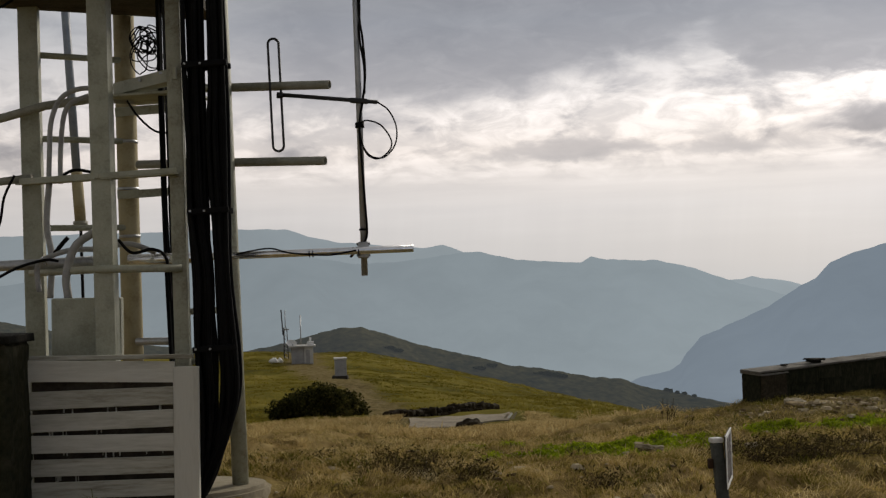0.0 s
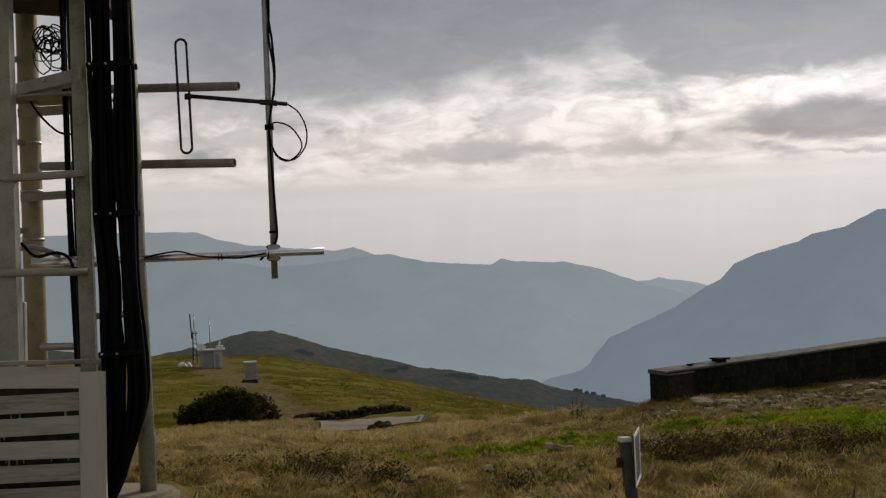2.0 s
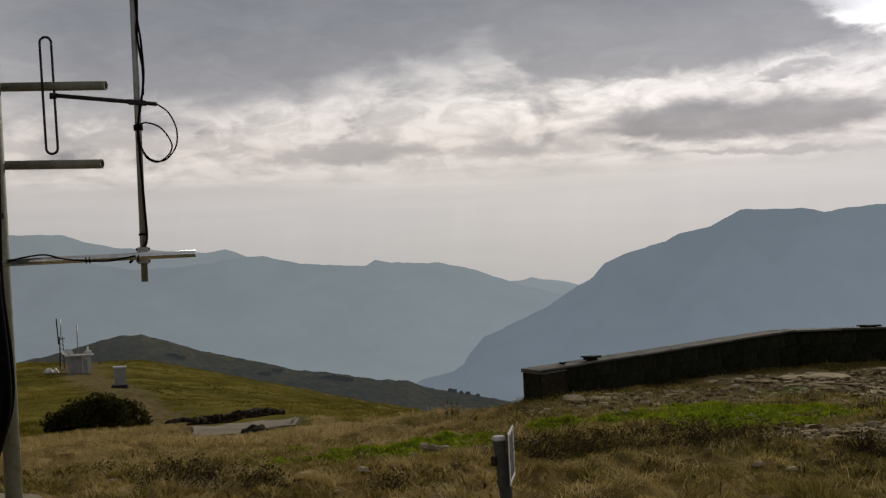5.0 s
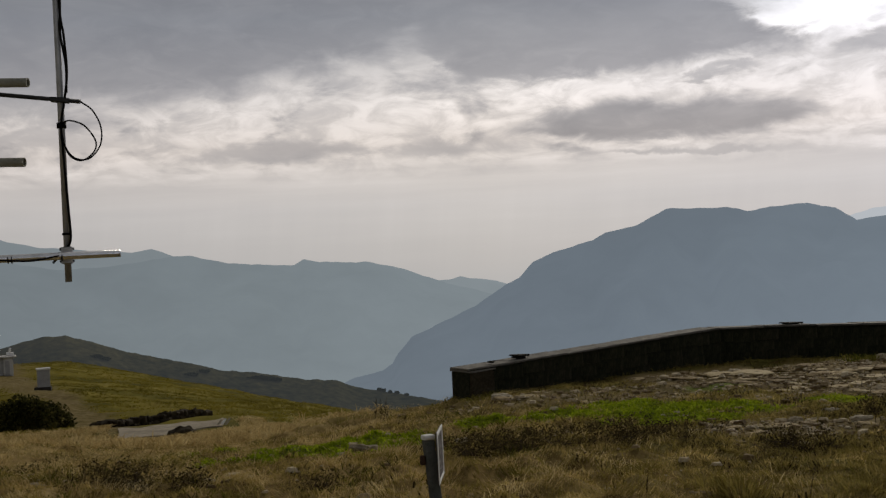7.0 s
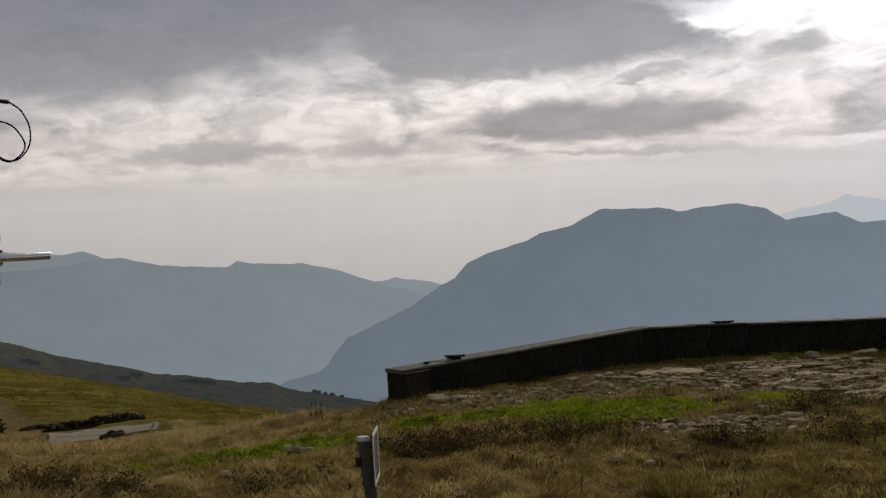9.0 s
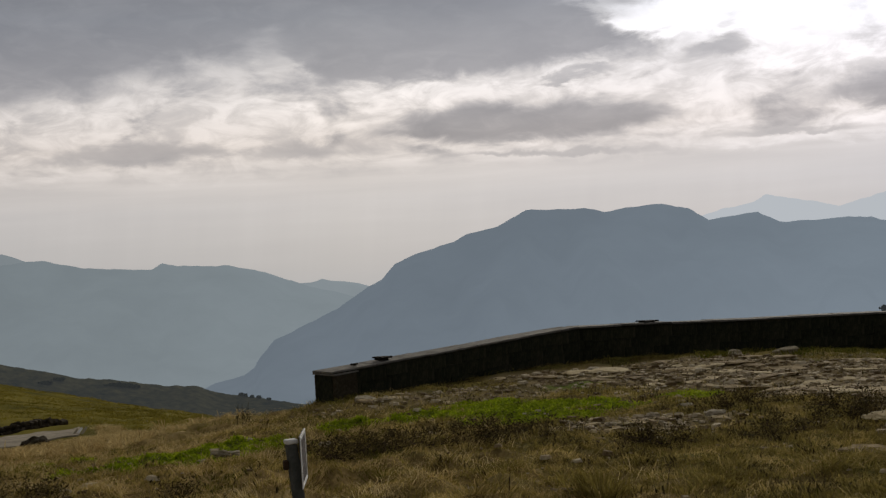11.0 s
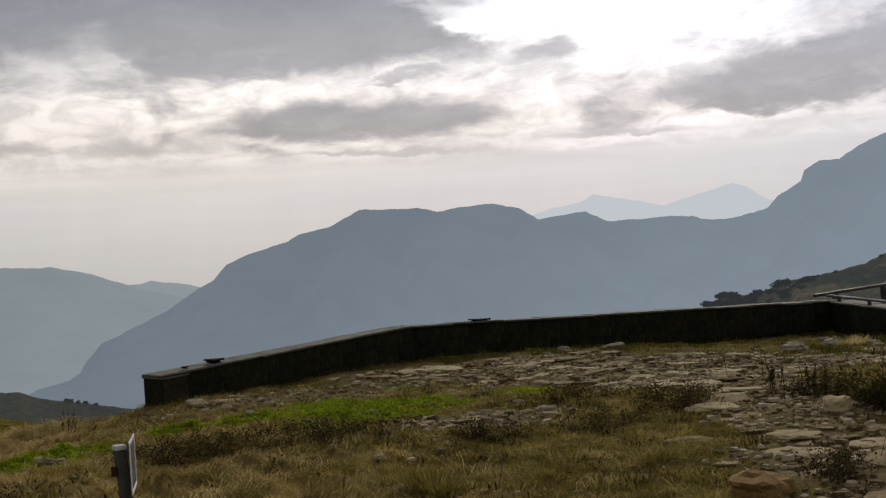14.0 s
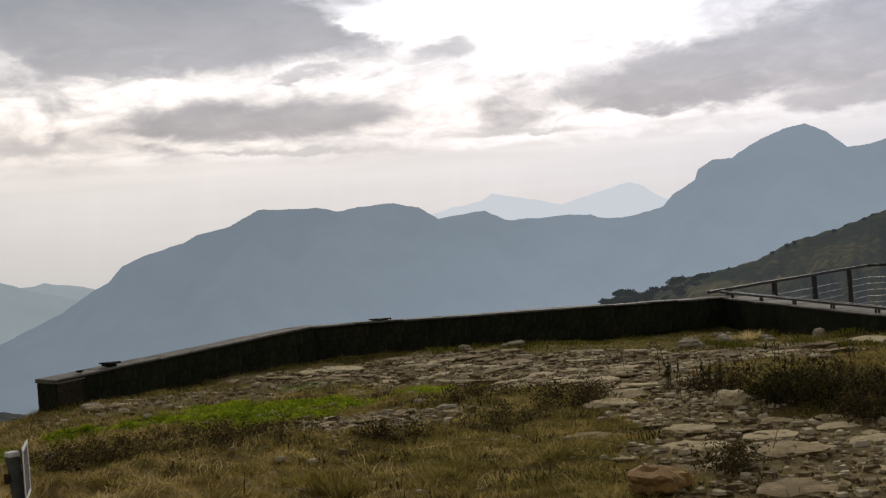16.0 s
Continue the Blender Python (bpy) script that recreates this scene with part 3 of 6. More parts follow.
def ground_material():
    m = bpy.data.materials.new("dry_turf_and_soil")
    m.use_nodes = True
    nt = m.node_tree
    b = nt.nodes["Principled BSDF"]
    tc = nt.nodes.new("ShaderNodeTexCoord")
    vec = tc.outputs["Object"]
    zone = nt.nodes.new("ShaderNodeVertexColor")
    zone.layer_name = "zone"
    zs = nt.nodes.new("ShaderNodeSeparateColor")
    link(nt, zone.outputs[0], zs.inputs[0])
    near = ramp(nt, noise_node(nt, vec, 0.9, 8, 0.65), ((0.30, (0.045, 0.032, 0.009)), (0.45, (0.11, 0.08, 0.023)), (0.58, (0.20, 0.152, 0.047)), (0.72, (0.31, 0.245, 0.09))))
    path = ramp(nt, noise_node(nt, vec, 2.4, 8, 0.65), ((0.30, (0.075, 0.053, 0.021)), (0.5, (0.165, 0.125, 0.058)), (0.7, (0.30, 0.24, 0.13))))
    mead = ramp(nt, noise_node(nt, vec, 0.11, 9, 0.68), ((0.32, (0.06, 0.056, 0.009)), (0.46, (0.125, 0.11, 0.015)), (0.56, (0.185, 0.155, 0.024)), (0.70, (0.26, 0.21, 0.05))))
    far = ramp(nt, noise_node(nt, vec, 0.01, 9, 0.65), ((0.35, (0.03, 0.036, 0.018)), (0.55, (0.055, 0.06, 0.028)), (0.7, (0.09, 0.085, 0.045))))
    green = ramp(nt, noise_node(nt, vec, 3.0, 6, 0.6), ((0.35, (0.045, 0.07, 0.005)), (0.65, (0.12, 0.17, 0.010))))
    olive = ramp(nt, noise_node(nt, vec, 5.0, 6, 0.65), ((0.35, (0.05, 0.048, 0.010)), (0.65, (0.15, 0.135, 0.035))))
    near = mix_rgb(nt, ramp(nt, noise_node(nt, vec, 1.6, 5, 0.6), ((0.46, (0, 0, 0)), (0.56, (1, 1, 1)))), near, olive)
    col = mix_rgb(nt, zs.outputs[0], near, mead)
    pale = ramp(nt, noise_node(nt, vec, 1.3, 8, 0.68), ((0.30, (0.085, 0.055, 0.019)), (0.44, (0.21, 0.148, 0.055)), (0.56, (0.37, 0.272, 0.115)), (0.70, (0.55, 0.43, 0.21))))
    col = mix_rgb(nt, zone.outputs["Alpha"], col, pale)
    d2 = nt.nodes.new("ShaderNodeVectorMath")
    d2.operation = "LENGTH"
    link(nt, vec, d2.inputs[0])
    fmask = math_node(nt, "MULTIPLY_ADD", d2.outputs["Value"], 1 / 200, -1.1, True)
    col = mix_rgb(nt, fmask, col, far)
    col = mix_rgb(nt, zs.outputs[1], col, path)
    col = mix_rgb(nt, zs.outputs[2], col, green)
    link(nt, col, b.inputs["Base Color"])
    b.inputs["Roughness"].default_value = 0.95
    b.inputs["Specular IOR Level"].default_value = 0.03
    bn = nt.nodes.new("ShaderNodeBump")
    bn.inputs["Strength"].default_value, bn.inputs["Distance"].default_value = 0.7, 0.05
    link(nt, noise_node(nt, vec, 9, 8, 0.65), bn.inputs["Height"])
    link(nt, bn.outputs[0], b.inputs["Normal"])
    return m


GREENS = ((1.5, 11.75, 0.65, 0.45), (2.2, 12.1, 0.6, 0.45), (0.65, 12.0, 0.45, 0.22), (1.3, 12.5, 0.5, 0.55), (1.9, 12.9, 0.5, 0.6), (2.4, 13.2, 0.4, 0.5), (3.3, 13.1, 0.42, 0.6), (4.3, 12.9, 0.75, 0.8), (5.2, 12.9, 0.9, 1.0), (6.1, 12.8, 0.6, 0.45), (5.3, 14.2, 0.6, 0.5), (7.1, 15.5, 0.4, 0.55), (7.45, 13.0, 0.36, 0.36), (0.4, 14.6, 0.5, 0.3))


def green_mask(x, y):
    m = np.zeros_like(np.asarray(x, float))
    w = 0.6 * rough_noise(x, y, 0.9, 8, 4)
    for cx, cy, rx, ry in GREENS:
        q = ((x - cx) / rx) ** 2 + ((y - cy) / ry) ** 2
        m = np.maximum(m, 1 - sstep(q + w, 0.6, 1.25))
    return m


def path_mask(x, y):
    """The stony way from the near right towards the wall."""
    w = 0.45 * rough_noise(x, y, 1.7, 9, 3)
    way = np.interp(y, (3, 5, 7, 9, 11, 13, 15, 17), (5.0, 5.9, 7.0, 7.9, 8.9, 9.8, 9.6, 8.6))
    half = np.interp(y, (3, 5, 7, 9, 11, 13, 15, 17), (1.5, 1.3, 1.1, 0.8, 0.9, 1.8, 2.6, 2.0))
    m = 1 - sstep(np.abs(x - way) + w, half * 0.7, half * 1.25)
    q = ((x - 5.6) / 0.8) ** 2 + ((y - 10.7) / 1.0) ** 2
    m = np.maximum(m, 0.9 * (1 - sstep(q + w, 0.5, 1.3)))
    q = ((x - 11.6) / 2.6) ** 2 + ((y - 11.9) / 1.4) ** 2
    m = np.maximum(m, 0.8 * (1 - sstep(q + w, 0.5, 1.3)))
    q = ((x - 6.0) / 2.6) ** 2 + ((y - 15.6) / 1.0) ** 2
    m = np.maximum(m, 0.7 * (1 - sstep(q + w, 0.5, 1.3)))
    return m * (1 - sstep(y, 17.3, 18.2))


def straw_mask(x, y):
    """Where the grass has bleached to pale straw: the left of the plateau and its slope."""
    return (1 - sstep(x + 0.9 * rough_noise(x, y, 2.3, 14, 3), 2.0, 5.6)) * (0.55 + 0.45 * sstep(rough_noise(x, y, 3.3, 15, 3), -0.5, 0.4))


def trail_mask(x, y):
    """The bare footpath that climbs to the hut."""
    cx = np.interp(y, (40, 55, 65, 83, 100, 116, 123, 131, 150, 175), (-0.5, -2.4, -3.3, -5.3, -7.9, -11.2, -12.8, -14.4, -17.0, -19.0))
    return (1 - sstep(np.abs(x - cx) + 0.5 * rough_noise(x, y, 6, 11, 2), 0.6 + 0.9 * sstep(y, 85, 115), 1.9 + 1.2 * sstep(y, 85, 115))) * sstep(y, 45, 52) * (1 - sstep(y, 165, 180))


def build_ground():
    rr = np.concatenate([np.arange(0.6, 6, 0.5), np.arange(6, 26, 0.16), np.geomspace(26, 60, 60)[0:], np.geomspace(61, 260, 130), np.geomspace(270, 4900, 60)])
    aa = np.radians(np.concatenate([np.arange(-25, 60, 0.5), np.arange(60, 335, 5.0)]))
    ax, rx = np.meshgrid(aa, rr)
    x, y = rx * np.sin(ax), rx * np.cos(ax)
    z = ground_z(x, y)
    nr, na = len(rr), len(aa)
    verts = np.stack([x, y, z], -1).reshape(-1, 3).tolist()
    verts.append((0, 0, gz(0, 0)))
    faces = []
    for i in range(nr - 1):
        for j in range(na):
            k = (j + 1) % na
            faces.append((i * na + j, i * na + k, (i + 1) * na + k, (i + 1) * na + j))
    for j in range(na):
        faces.append((len(verts) - 1, (j + 1) % na, j))
    me = mesh_from("ground", verts, faces, ground_material(), True)
    col = me.color_attributes.new("zone", "FLOAT_COLOR", "POINT")
    d = rx.reshape(-1)
    xf, yf = x.reshape(-1), y.reshape(-1)
    c = np.zeros((len(verts), 4), np.float32)
    c[:-1, 0] = sstep(d + 6 * rough_noise(xf, yf, 9, 12, 2), 32, 52)
    c[:-1, 1] = np.maximum(np.where(d < 40, path_mask(xf, yf), 0), np.where(d > 40, 0.8 * trail_mask(xf, yf), 0))
    c[:-1, 2] = np.where(d < 40, 0.8 * green_mask(xf, yf), 0)
    c[:-1, 3] = straw_mask(xf, yf) * (1 - c[:-1, 0])
    col.data.foreach_set("color", c.reshape(-1))
    return tagged(new("ground", me), "dry grassy mountain plateau falling away to a meadow hill and valley", "ground", kind="structure")


build_ground()


# ---- ridges of the distance ----
def ridge(name, line, dist, depth, foot, mat, label, relief=0.10, step=0.08, seed=1.0, rag=0.03, wave=0.10, lift=0.0, spur_scale=4.0):
    """A mountain range: its crest given as bearing and angle, slopes with spurs falling towards the viewer and away behind."""
    b = np.arange(line[0][0], line[-1][0] + step, step)
    e = np.interp(b, [q[0] for q in line], [q[1] for q in line])
    jag = lift + rag * rough_noise(b, b * 0, 0.9, seed, 4)
    rows = 36
    verts, faces = [], []
    for i in range(rows):
        s = i / (rows - 1)
        if s <= 0.8:
            t = s / 0.8
            d = dist - depth * (1 - t)
            frac = t ** 1.25
        else:
            t = (s - 0.8) / 0.2
            d = dist + depth * 0.5 * t
            frac = 1 - 0.6 * t
        crest = EYE + np.tan(np.radians(e + jag * min(1.0, frac) ** 14)) * dist
        low = EYE + math.tan(radians(foot)) * (dist - depth)
        z = low + (crest - low) * frac
        spur = rough_noise(b, b * 0 + s * 2.2 * spur_scale, spur_scale, seed + 1, 4) * np.sin(min(1, frac) * math.pi) * relief
        z = z + spur * (crest - low)
        dd = d + depth * wave * rough_noise(b, b * 0 + s * 8, 5.0, seed + 2, 3) * math.sin(min(1.0, frac) * math.pi)
        for bb, q, zz in zip(b, dd, z):
            verts.append((q * math.sin(radians(bb)), q * math.cos(radians(bb)), zz))
    n = len(b)
    for i in range(rows - 1):
        for j in range(n - 1):
            faces.append((i * n + j, i * n + j + 1, (i + 1) * n + j + 1, (i + 1) * n + j))
    ob = new(name, mesh_from(name, verts, faces, mat, True))
    return tagged(ob, label, "mountain", kind="structure")


# distance haze is emitted by these four: paler and bluer the farther off
M_FAR = material("hazed_far_range", ((0.05, 0.06, 0.06), (0.07, 0.085, 0.08), (0.1, 0.11, 0.10)), 0.004, 0.95, 0, 0, haze=((0.255, 0.297, 0.322), 0.88, (-10.0, 16.0, 0.76, 0.95), (-320.0, 120.0, 1.0, 0.97)))
M_BIG = material("hazed_big_mountain", ((0.04, 0.05, 0.05), (0.06, 0.07, 0.065), (0.085, 0.095, 0.085)), 0.004, 0.95, 0, 0, haze=((0.187, 0.226, 0.268), 0.86, (10.0, 46.0, 0.80, 1.15), (-330.0, 120.0, 1.11, 0.95)))
M_FAR2 = material("hazed_farthest_range", ((0.06, 0.07, 0.07), (0.08, 0.095, 0.09), (0.11, 0.12, 0.11)), 0.004, 0.95, 0, 0, haze=((0.275, 0.315, 0.338), 0.89, (-10.0, 16.0, 0.80, 0.98), (-320.0, 120.0, 1.0, 0.97)))
M_PALE = material("hazed_pale_peaks", ((0.07, 0.08, 0.08), (0.09, 0.1, 0.1), (0.11, 0.12, 0.12)), 0.004, 0.95, 0, 0, haze=((0.495, 0.525, 0.56), 0.95))
# a small share of emitted haze lifts the nearer hills too
M_HILL = material("hazed_dark_grass_hill", ((0.006, 0.011, 0.007), (0.028, 0.030, 0.015), (0.055, 0.052, 0.025), (0.09, 0.08, 0.038)), 0.03, 0.95, 0, 0, fine=0.6, haze=((0.30, 0.33, 0.35), 0.09))
M_SIDE = material("hazed_patchy_hillside", ((0.010, 0.015, 0.008), (0.021, 0.027, 0.014), (0.042, 0.043, 0.021), (0.11, 0.094, 0.042), (0.20, 0.17, 0.082)), 0.035, 0.95, 0, 0, fine=0.45, haze=((0.33, 0.37, 0.41), 0.08), stretch=(1.0, 0.6, 0.5))

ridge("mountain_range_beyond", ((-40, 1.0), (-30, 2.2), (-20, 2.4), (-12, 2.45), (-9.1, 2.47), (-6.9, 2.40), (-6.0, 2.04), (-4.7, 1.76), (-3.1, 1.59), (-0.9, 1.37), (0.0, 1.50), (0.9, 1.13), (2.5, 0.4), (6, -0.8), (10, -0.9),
      (11.9, -0.5), (13.1, -0.52), (13.6, -0.41), (15.2, -0.66), (15.7, -0.86), (18, -1.6), (22, -3)), 4700, 900, -6.0, M_FAR2, "ridge of the range across the valley, paled by painted haze", 0.04, seed=7.0, rag=0.02)
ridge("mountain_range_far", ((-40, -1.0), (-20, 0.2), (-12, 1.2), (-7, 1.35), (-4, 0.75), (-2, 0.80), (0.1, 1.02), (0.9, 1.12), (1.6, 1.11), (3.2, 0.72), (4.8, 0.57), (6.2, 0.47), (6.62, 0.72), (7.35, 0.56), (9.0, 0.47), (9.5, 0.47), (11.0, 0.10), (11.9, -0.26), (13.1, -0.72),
      (14, -0.95), (15.2, -1.3), (16.4, -1.8), (20, -2.8), (26, -4)), 4400, 1500, -7.0, M_FAR, "mountain range across the valley, blue-grey with painted haze", 0.05, seed=1.0, rag=0.02)
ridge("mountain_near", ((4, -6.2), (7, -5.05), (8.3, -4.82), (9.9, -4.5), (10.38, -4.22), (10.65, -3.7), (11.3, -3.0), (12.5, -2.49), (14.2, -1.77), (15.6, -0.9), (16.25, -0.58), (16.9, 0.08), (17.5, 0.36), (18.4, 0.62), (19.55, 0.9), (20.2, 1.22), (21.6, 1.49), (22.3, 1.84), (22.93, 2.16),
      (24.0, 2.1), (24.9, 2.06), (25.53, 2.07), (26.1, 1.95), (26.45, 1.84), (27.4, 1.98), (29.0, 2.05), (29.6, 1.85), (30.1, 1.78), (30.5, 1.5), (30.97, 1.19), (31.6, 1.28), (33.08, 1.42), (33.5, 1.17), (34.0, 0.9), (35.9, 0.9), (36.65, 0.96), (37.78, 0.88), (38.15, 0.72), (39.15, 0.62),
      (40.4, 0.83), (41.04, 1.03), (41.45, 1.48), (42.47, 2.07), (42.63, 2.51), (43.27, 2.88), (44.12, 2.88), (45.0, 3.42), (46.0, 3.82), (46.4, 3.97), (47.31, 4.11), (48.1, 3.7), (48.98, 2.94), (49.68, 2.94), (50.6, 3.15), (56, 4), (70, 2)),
      3300, 1300, -8.0, M_BIG, "steep mountain with a serrated crest, blue-grey with painted haze", 0.05, step=0.05, seed=2.0, rag=0.022)
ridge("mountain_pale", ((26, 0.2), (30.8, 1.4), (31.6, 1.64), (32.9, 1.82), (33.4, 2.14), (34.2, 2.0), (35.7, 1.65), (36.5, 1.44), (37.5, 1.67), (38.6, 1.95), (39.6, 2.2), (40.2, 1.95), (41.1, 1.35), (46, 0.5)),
      4850, 700, -4.0, M_PALE, "far peaks behind the steep mountain, paled by painted haze", 0.03, seed=3.0, rag=0.03)
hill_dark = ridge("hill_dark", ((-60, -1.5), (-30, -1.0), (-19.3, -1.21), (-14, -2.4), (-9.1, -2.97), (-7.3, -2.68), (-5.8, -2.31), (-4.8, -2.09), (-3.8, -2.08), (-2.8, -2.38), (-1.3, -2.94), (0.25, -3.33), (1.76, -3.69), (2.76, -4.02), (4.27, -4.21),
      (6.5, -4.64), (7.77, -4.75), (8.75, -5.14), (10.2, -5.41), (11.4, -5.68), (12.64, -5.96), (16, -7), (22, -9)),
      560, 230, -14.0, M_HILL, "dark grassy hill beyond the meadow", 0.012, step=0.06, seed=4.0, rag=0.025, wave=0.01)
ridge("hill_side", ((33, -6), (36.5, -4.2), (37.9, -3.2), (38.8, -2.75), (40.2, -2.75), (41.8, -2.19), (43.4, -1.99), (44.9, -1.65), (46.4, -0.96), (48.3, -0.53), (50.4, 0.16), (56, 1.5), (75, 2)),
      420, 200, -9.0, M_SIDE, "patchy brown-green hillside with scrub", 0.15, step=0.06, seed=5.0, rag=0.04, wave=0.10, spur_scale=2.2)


# ---- the low stone wall ----
WALL = ((4.17, 16.97), (8.66, 18.58), (17.5, 18.56))
TOPS = (0.208, 0.450, 0.17)
THICK = 0.45


def wall_run(name, p, q, z0, z1, label):
    p, q = Vector((*p, 0)), Vector((*q, 0))
    d = (q - p)
    length = d.length
    u = d.normalized()
    back = Vector((-u.y, u.x, 0))
    root = tagged(new(name), label, "wall", kind="structure")
    root.empty_display_size = 0.1
    bm = bmesh.new()
    n = 24
    ring = []
    for i in range(n + 1):
        a = p + u * (length * i / n)
        zt = z0 + (z1 - z0) * i / n - 0.024
        zb = -1.2
        ring.append([bm.verts.new(a + back * o + Vector((0, 0, zz))) for o, zz in ((0.02, zb), (0.02, zt), (THICK - 0.02, zt), (THICK - 0.02, zb))])
    for a, b in zip(ring, ring[1:]):
        for k in range(4):
            bm.faces.new((a[k], b[k], b[(k + 1) % 4], a[(k + 1) % 4]))
    bm.faces.new(ring[0])
    bm.faces.new(ring[-1][::-1])
    part("core", bm, WALL_STONE, root)
    return root, p, u, back, length


wall_runs = []
for i, nm in enumerate(("wall_west", "wall_north")):
    wall_runs.append(wall_run(nm, WALL[i], WALL[i + 1] if i == 0 else (17.93, 18.56), TOPS[i], TOPS[i + 1], "low dark mossy stone wall with grey slate coping"))
wall_runs.append(wall_run("wall_east", WALL[2], (13.6, 10.2), 0.16, 0.16, "low dark stone wall under a steel rail"))


def coping(run, z0, z1, piece=0.9, seed=3):
    root, p, u, back, length = run
    rnd = random.Random(seed)
    s = -0.03
    ang = math.degrees(math.atan2(u.y, u.x))
    pitch = -math.degrees(math.atan2(z1 - z0, length))
    while s < length:
        w = min(piece * rnd.uniform(0.75, 1.25), length - s + 0.02)
        if w < 0.1:
            break
        c = p + u * (s + w / 2) + back * (THICK / 2 + rnd.uniform(-0.015, 0.015))
        zt = z0 + (z1 - z0) * (s + w / 2) / length
        part("coping_slab", box((w - 0.012, THICK + 0.03, 0.03), (c.x, c.y, zt - 0.014 + rnd.uniform(-0.006, 0.006)), (rnd.uniform(-0.6, 0.6), pitch + rnd.uniform(-0.4, 0.4), ang), 0.008, 0.004, rnd.randint(0, 9999)), COPING, root)
        s += w


def facing(run, z0, z1, seed, until=99.0, rows=3):
    """Rough stones in the wall's front."""
    root, p, u, back, length = run
    rnd = random.Random(seed)
    ang = math.degrees(math.atan2(u.y, u.x))
    shapes = []
    for k in range(8):
        me = bpy.data.meshes.new("wall_stone")
        bm = box((1, 0.10, 0.155), (0, 0, 0), (0, 0, 0), 0.008, 0.010, seed * 10 + k)
        bm.to_mesh(me)
        bm.free()
        me.materials.append(WALL_STONE)
        shapes.append(me)
    for r in range(rows):
        s_ = rnd.uniform(0, 0.1)
        while s_ < min(length, until) - 0.1:
            w = rnd.uniform(0.14, 0.55)
            w = min(w, length - s_)
            zt = z0 + (z1 - z0) * (s_ + w / 2) / length - 0.055 - 0.165 * (r + 0.5)
            q = p + u * (s_ + w / 2) + back * (0.055 + rnd.uniform(-0.005, 0.005))
            ob = new("wall_stone", rnd.choice(shapes))
            ob.location, ob.scale = (q.x, q.y, zt + rnd.uniform(-0.02, 0.02)), (w + 0.004, 1, rnd.uniform(1.05, 1.3))
            ob.rotation_euler = (0, radians(rnd.uniform(-1.5, 1.5)), radians(ang + rnd.uniform(-2, 2)))
            ob.parent = root
            s_ += w


PIER = material("brown_weathered_pier", ((0.02, 0.016, 0.010), (0.045, 0.037, 0.023), (0.085, 0.07, 0.045)), 3, 0.95, 0, 0.7, 30, fine=0.5)
_, wp, wv, wn, _ = wall_runs[0]
pier_at = wp + wv * 0.205 + wn * (THICK / 2)
pier = part("end_pier", box((0.40, THICK + 0.05, 1.38), (pier_at.x, pier_at.y, TOPS[0] - 0.74), (0, 0, math.degrees(math.atan2(wv.y, wv.x))), 0.02, 0.008, 12), PIER, wall_runs[0][0], "brown weathered end of the wall")
part("end_slab", box((0.43, THICK + 0.07, 0.022), (pier_at.x, pier_at.y, TOPS[0] - 0.040), (1.0, -2.5, math.degrees(math.atan2(wv.y, wv.x)) + 2), 0.006, 0.004, 13), COPING, pier)
facing(wall_runs[0], TOPS[0], TOPS[1], 41)
facing(wall_runs[1], TOPS[1], TOPS[2], 42)
coping(wall_runs[0], TOPS[0], TOPS[1], seed=3)
coping(wall_runs[1], TOPS[1], TOPS[2], seed=4)
coping(wall_runs[2], 0.16, 0.16, seed=5)


# ---- the mast tower ----
tower = empty("mast_tower", (-2.5, 9.5, 0.0), "cream-painted steel mast tower on a concrete base", "tower")
INV = Matrix.Translation((2.5, -9.5, 0.0))


def tpart(name, bm, mat, label="", under=None):
    bmesh.ops.transform(bm, matrix=INV, verts=bm.verts)
    return part(name, bm, mat, under or tower, label)


L_POST, M_POST, R_POST = (-3.13, 9.75), (-2.40, 9.0), (-1.885, 9.12)
tpart("post", bar((*L_POST, 0.0), (*L_POST, 5.0), 0.15, 0.08, 0.006), PAINT)
tpart("post", bar((*M_POST, 0.0), (*M_POST, 5.0), 0.14, 0.07, 0.006), PAINT)
tpart("post_flange", bar((-2.335, 9.06, 0.9), (-2.335, 9.06, 5.0), 0.012, 0.09, 0.002), PAINT)
tpart("post", bar((*R_POST, 0.0), (*R_POST, 5.0), 0.105, 0.09, 0.006), PAINT_WORN)
tpart("back_pole", tube([(-2.51, 10.2, z) for z in (0.0, 2.0, 4.6)], 0.083, 18), TAN, "tan painted steel pole")
pole_part = [o for o in tower.children if o.name.startswith("back_pole")][0]
for z in (2.02, 2.40, 2.78):
    tpart("strap", tube([(-2.51, 10.2, z - 0.012), (-2.51, 10.2, z + 0.012)], 0.087, 18), STEEL, under=pole_part)
tpart("side_pole", tube([(-1.562, 9.5, -0.2), (-1.59, 9.5, 2.0), (-1.63, 9.5, 5.0)], 0.061, 18), PAINT_WORN, "chipped cream steel pole")
# the angle-iron shelves
for a, b, h in (((-3.19, 9.62, 2.445), (-2.40, 8.93, 2.405), 0.035), ((-2.40, 8.93, 2.405), (-1.87, 9.0, 2.43), 0.035), ((-2.47, 9.68, 3.13), (-1.86, 9.05, 3.13), 0.085)):
    tpart("shelf_angle", bar(a, b, h, 0.012, 0.002, 90), PAINT)
    tpart("shelf_angle", bar((a[0], a[1] + 0.06, a[2] - h / 2 - 0.004), (b[0], b[1] + 0.06, b[2] - h / 2 - 0.004), 0.012, 0.12, 0.002, 90), PAINT)
tpart("cross_plate", box((0.62, 0.5, 0.02), (-2.1, 9.6, 3.04), (0, 0, -12), 0.003), PAINT_WORN)
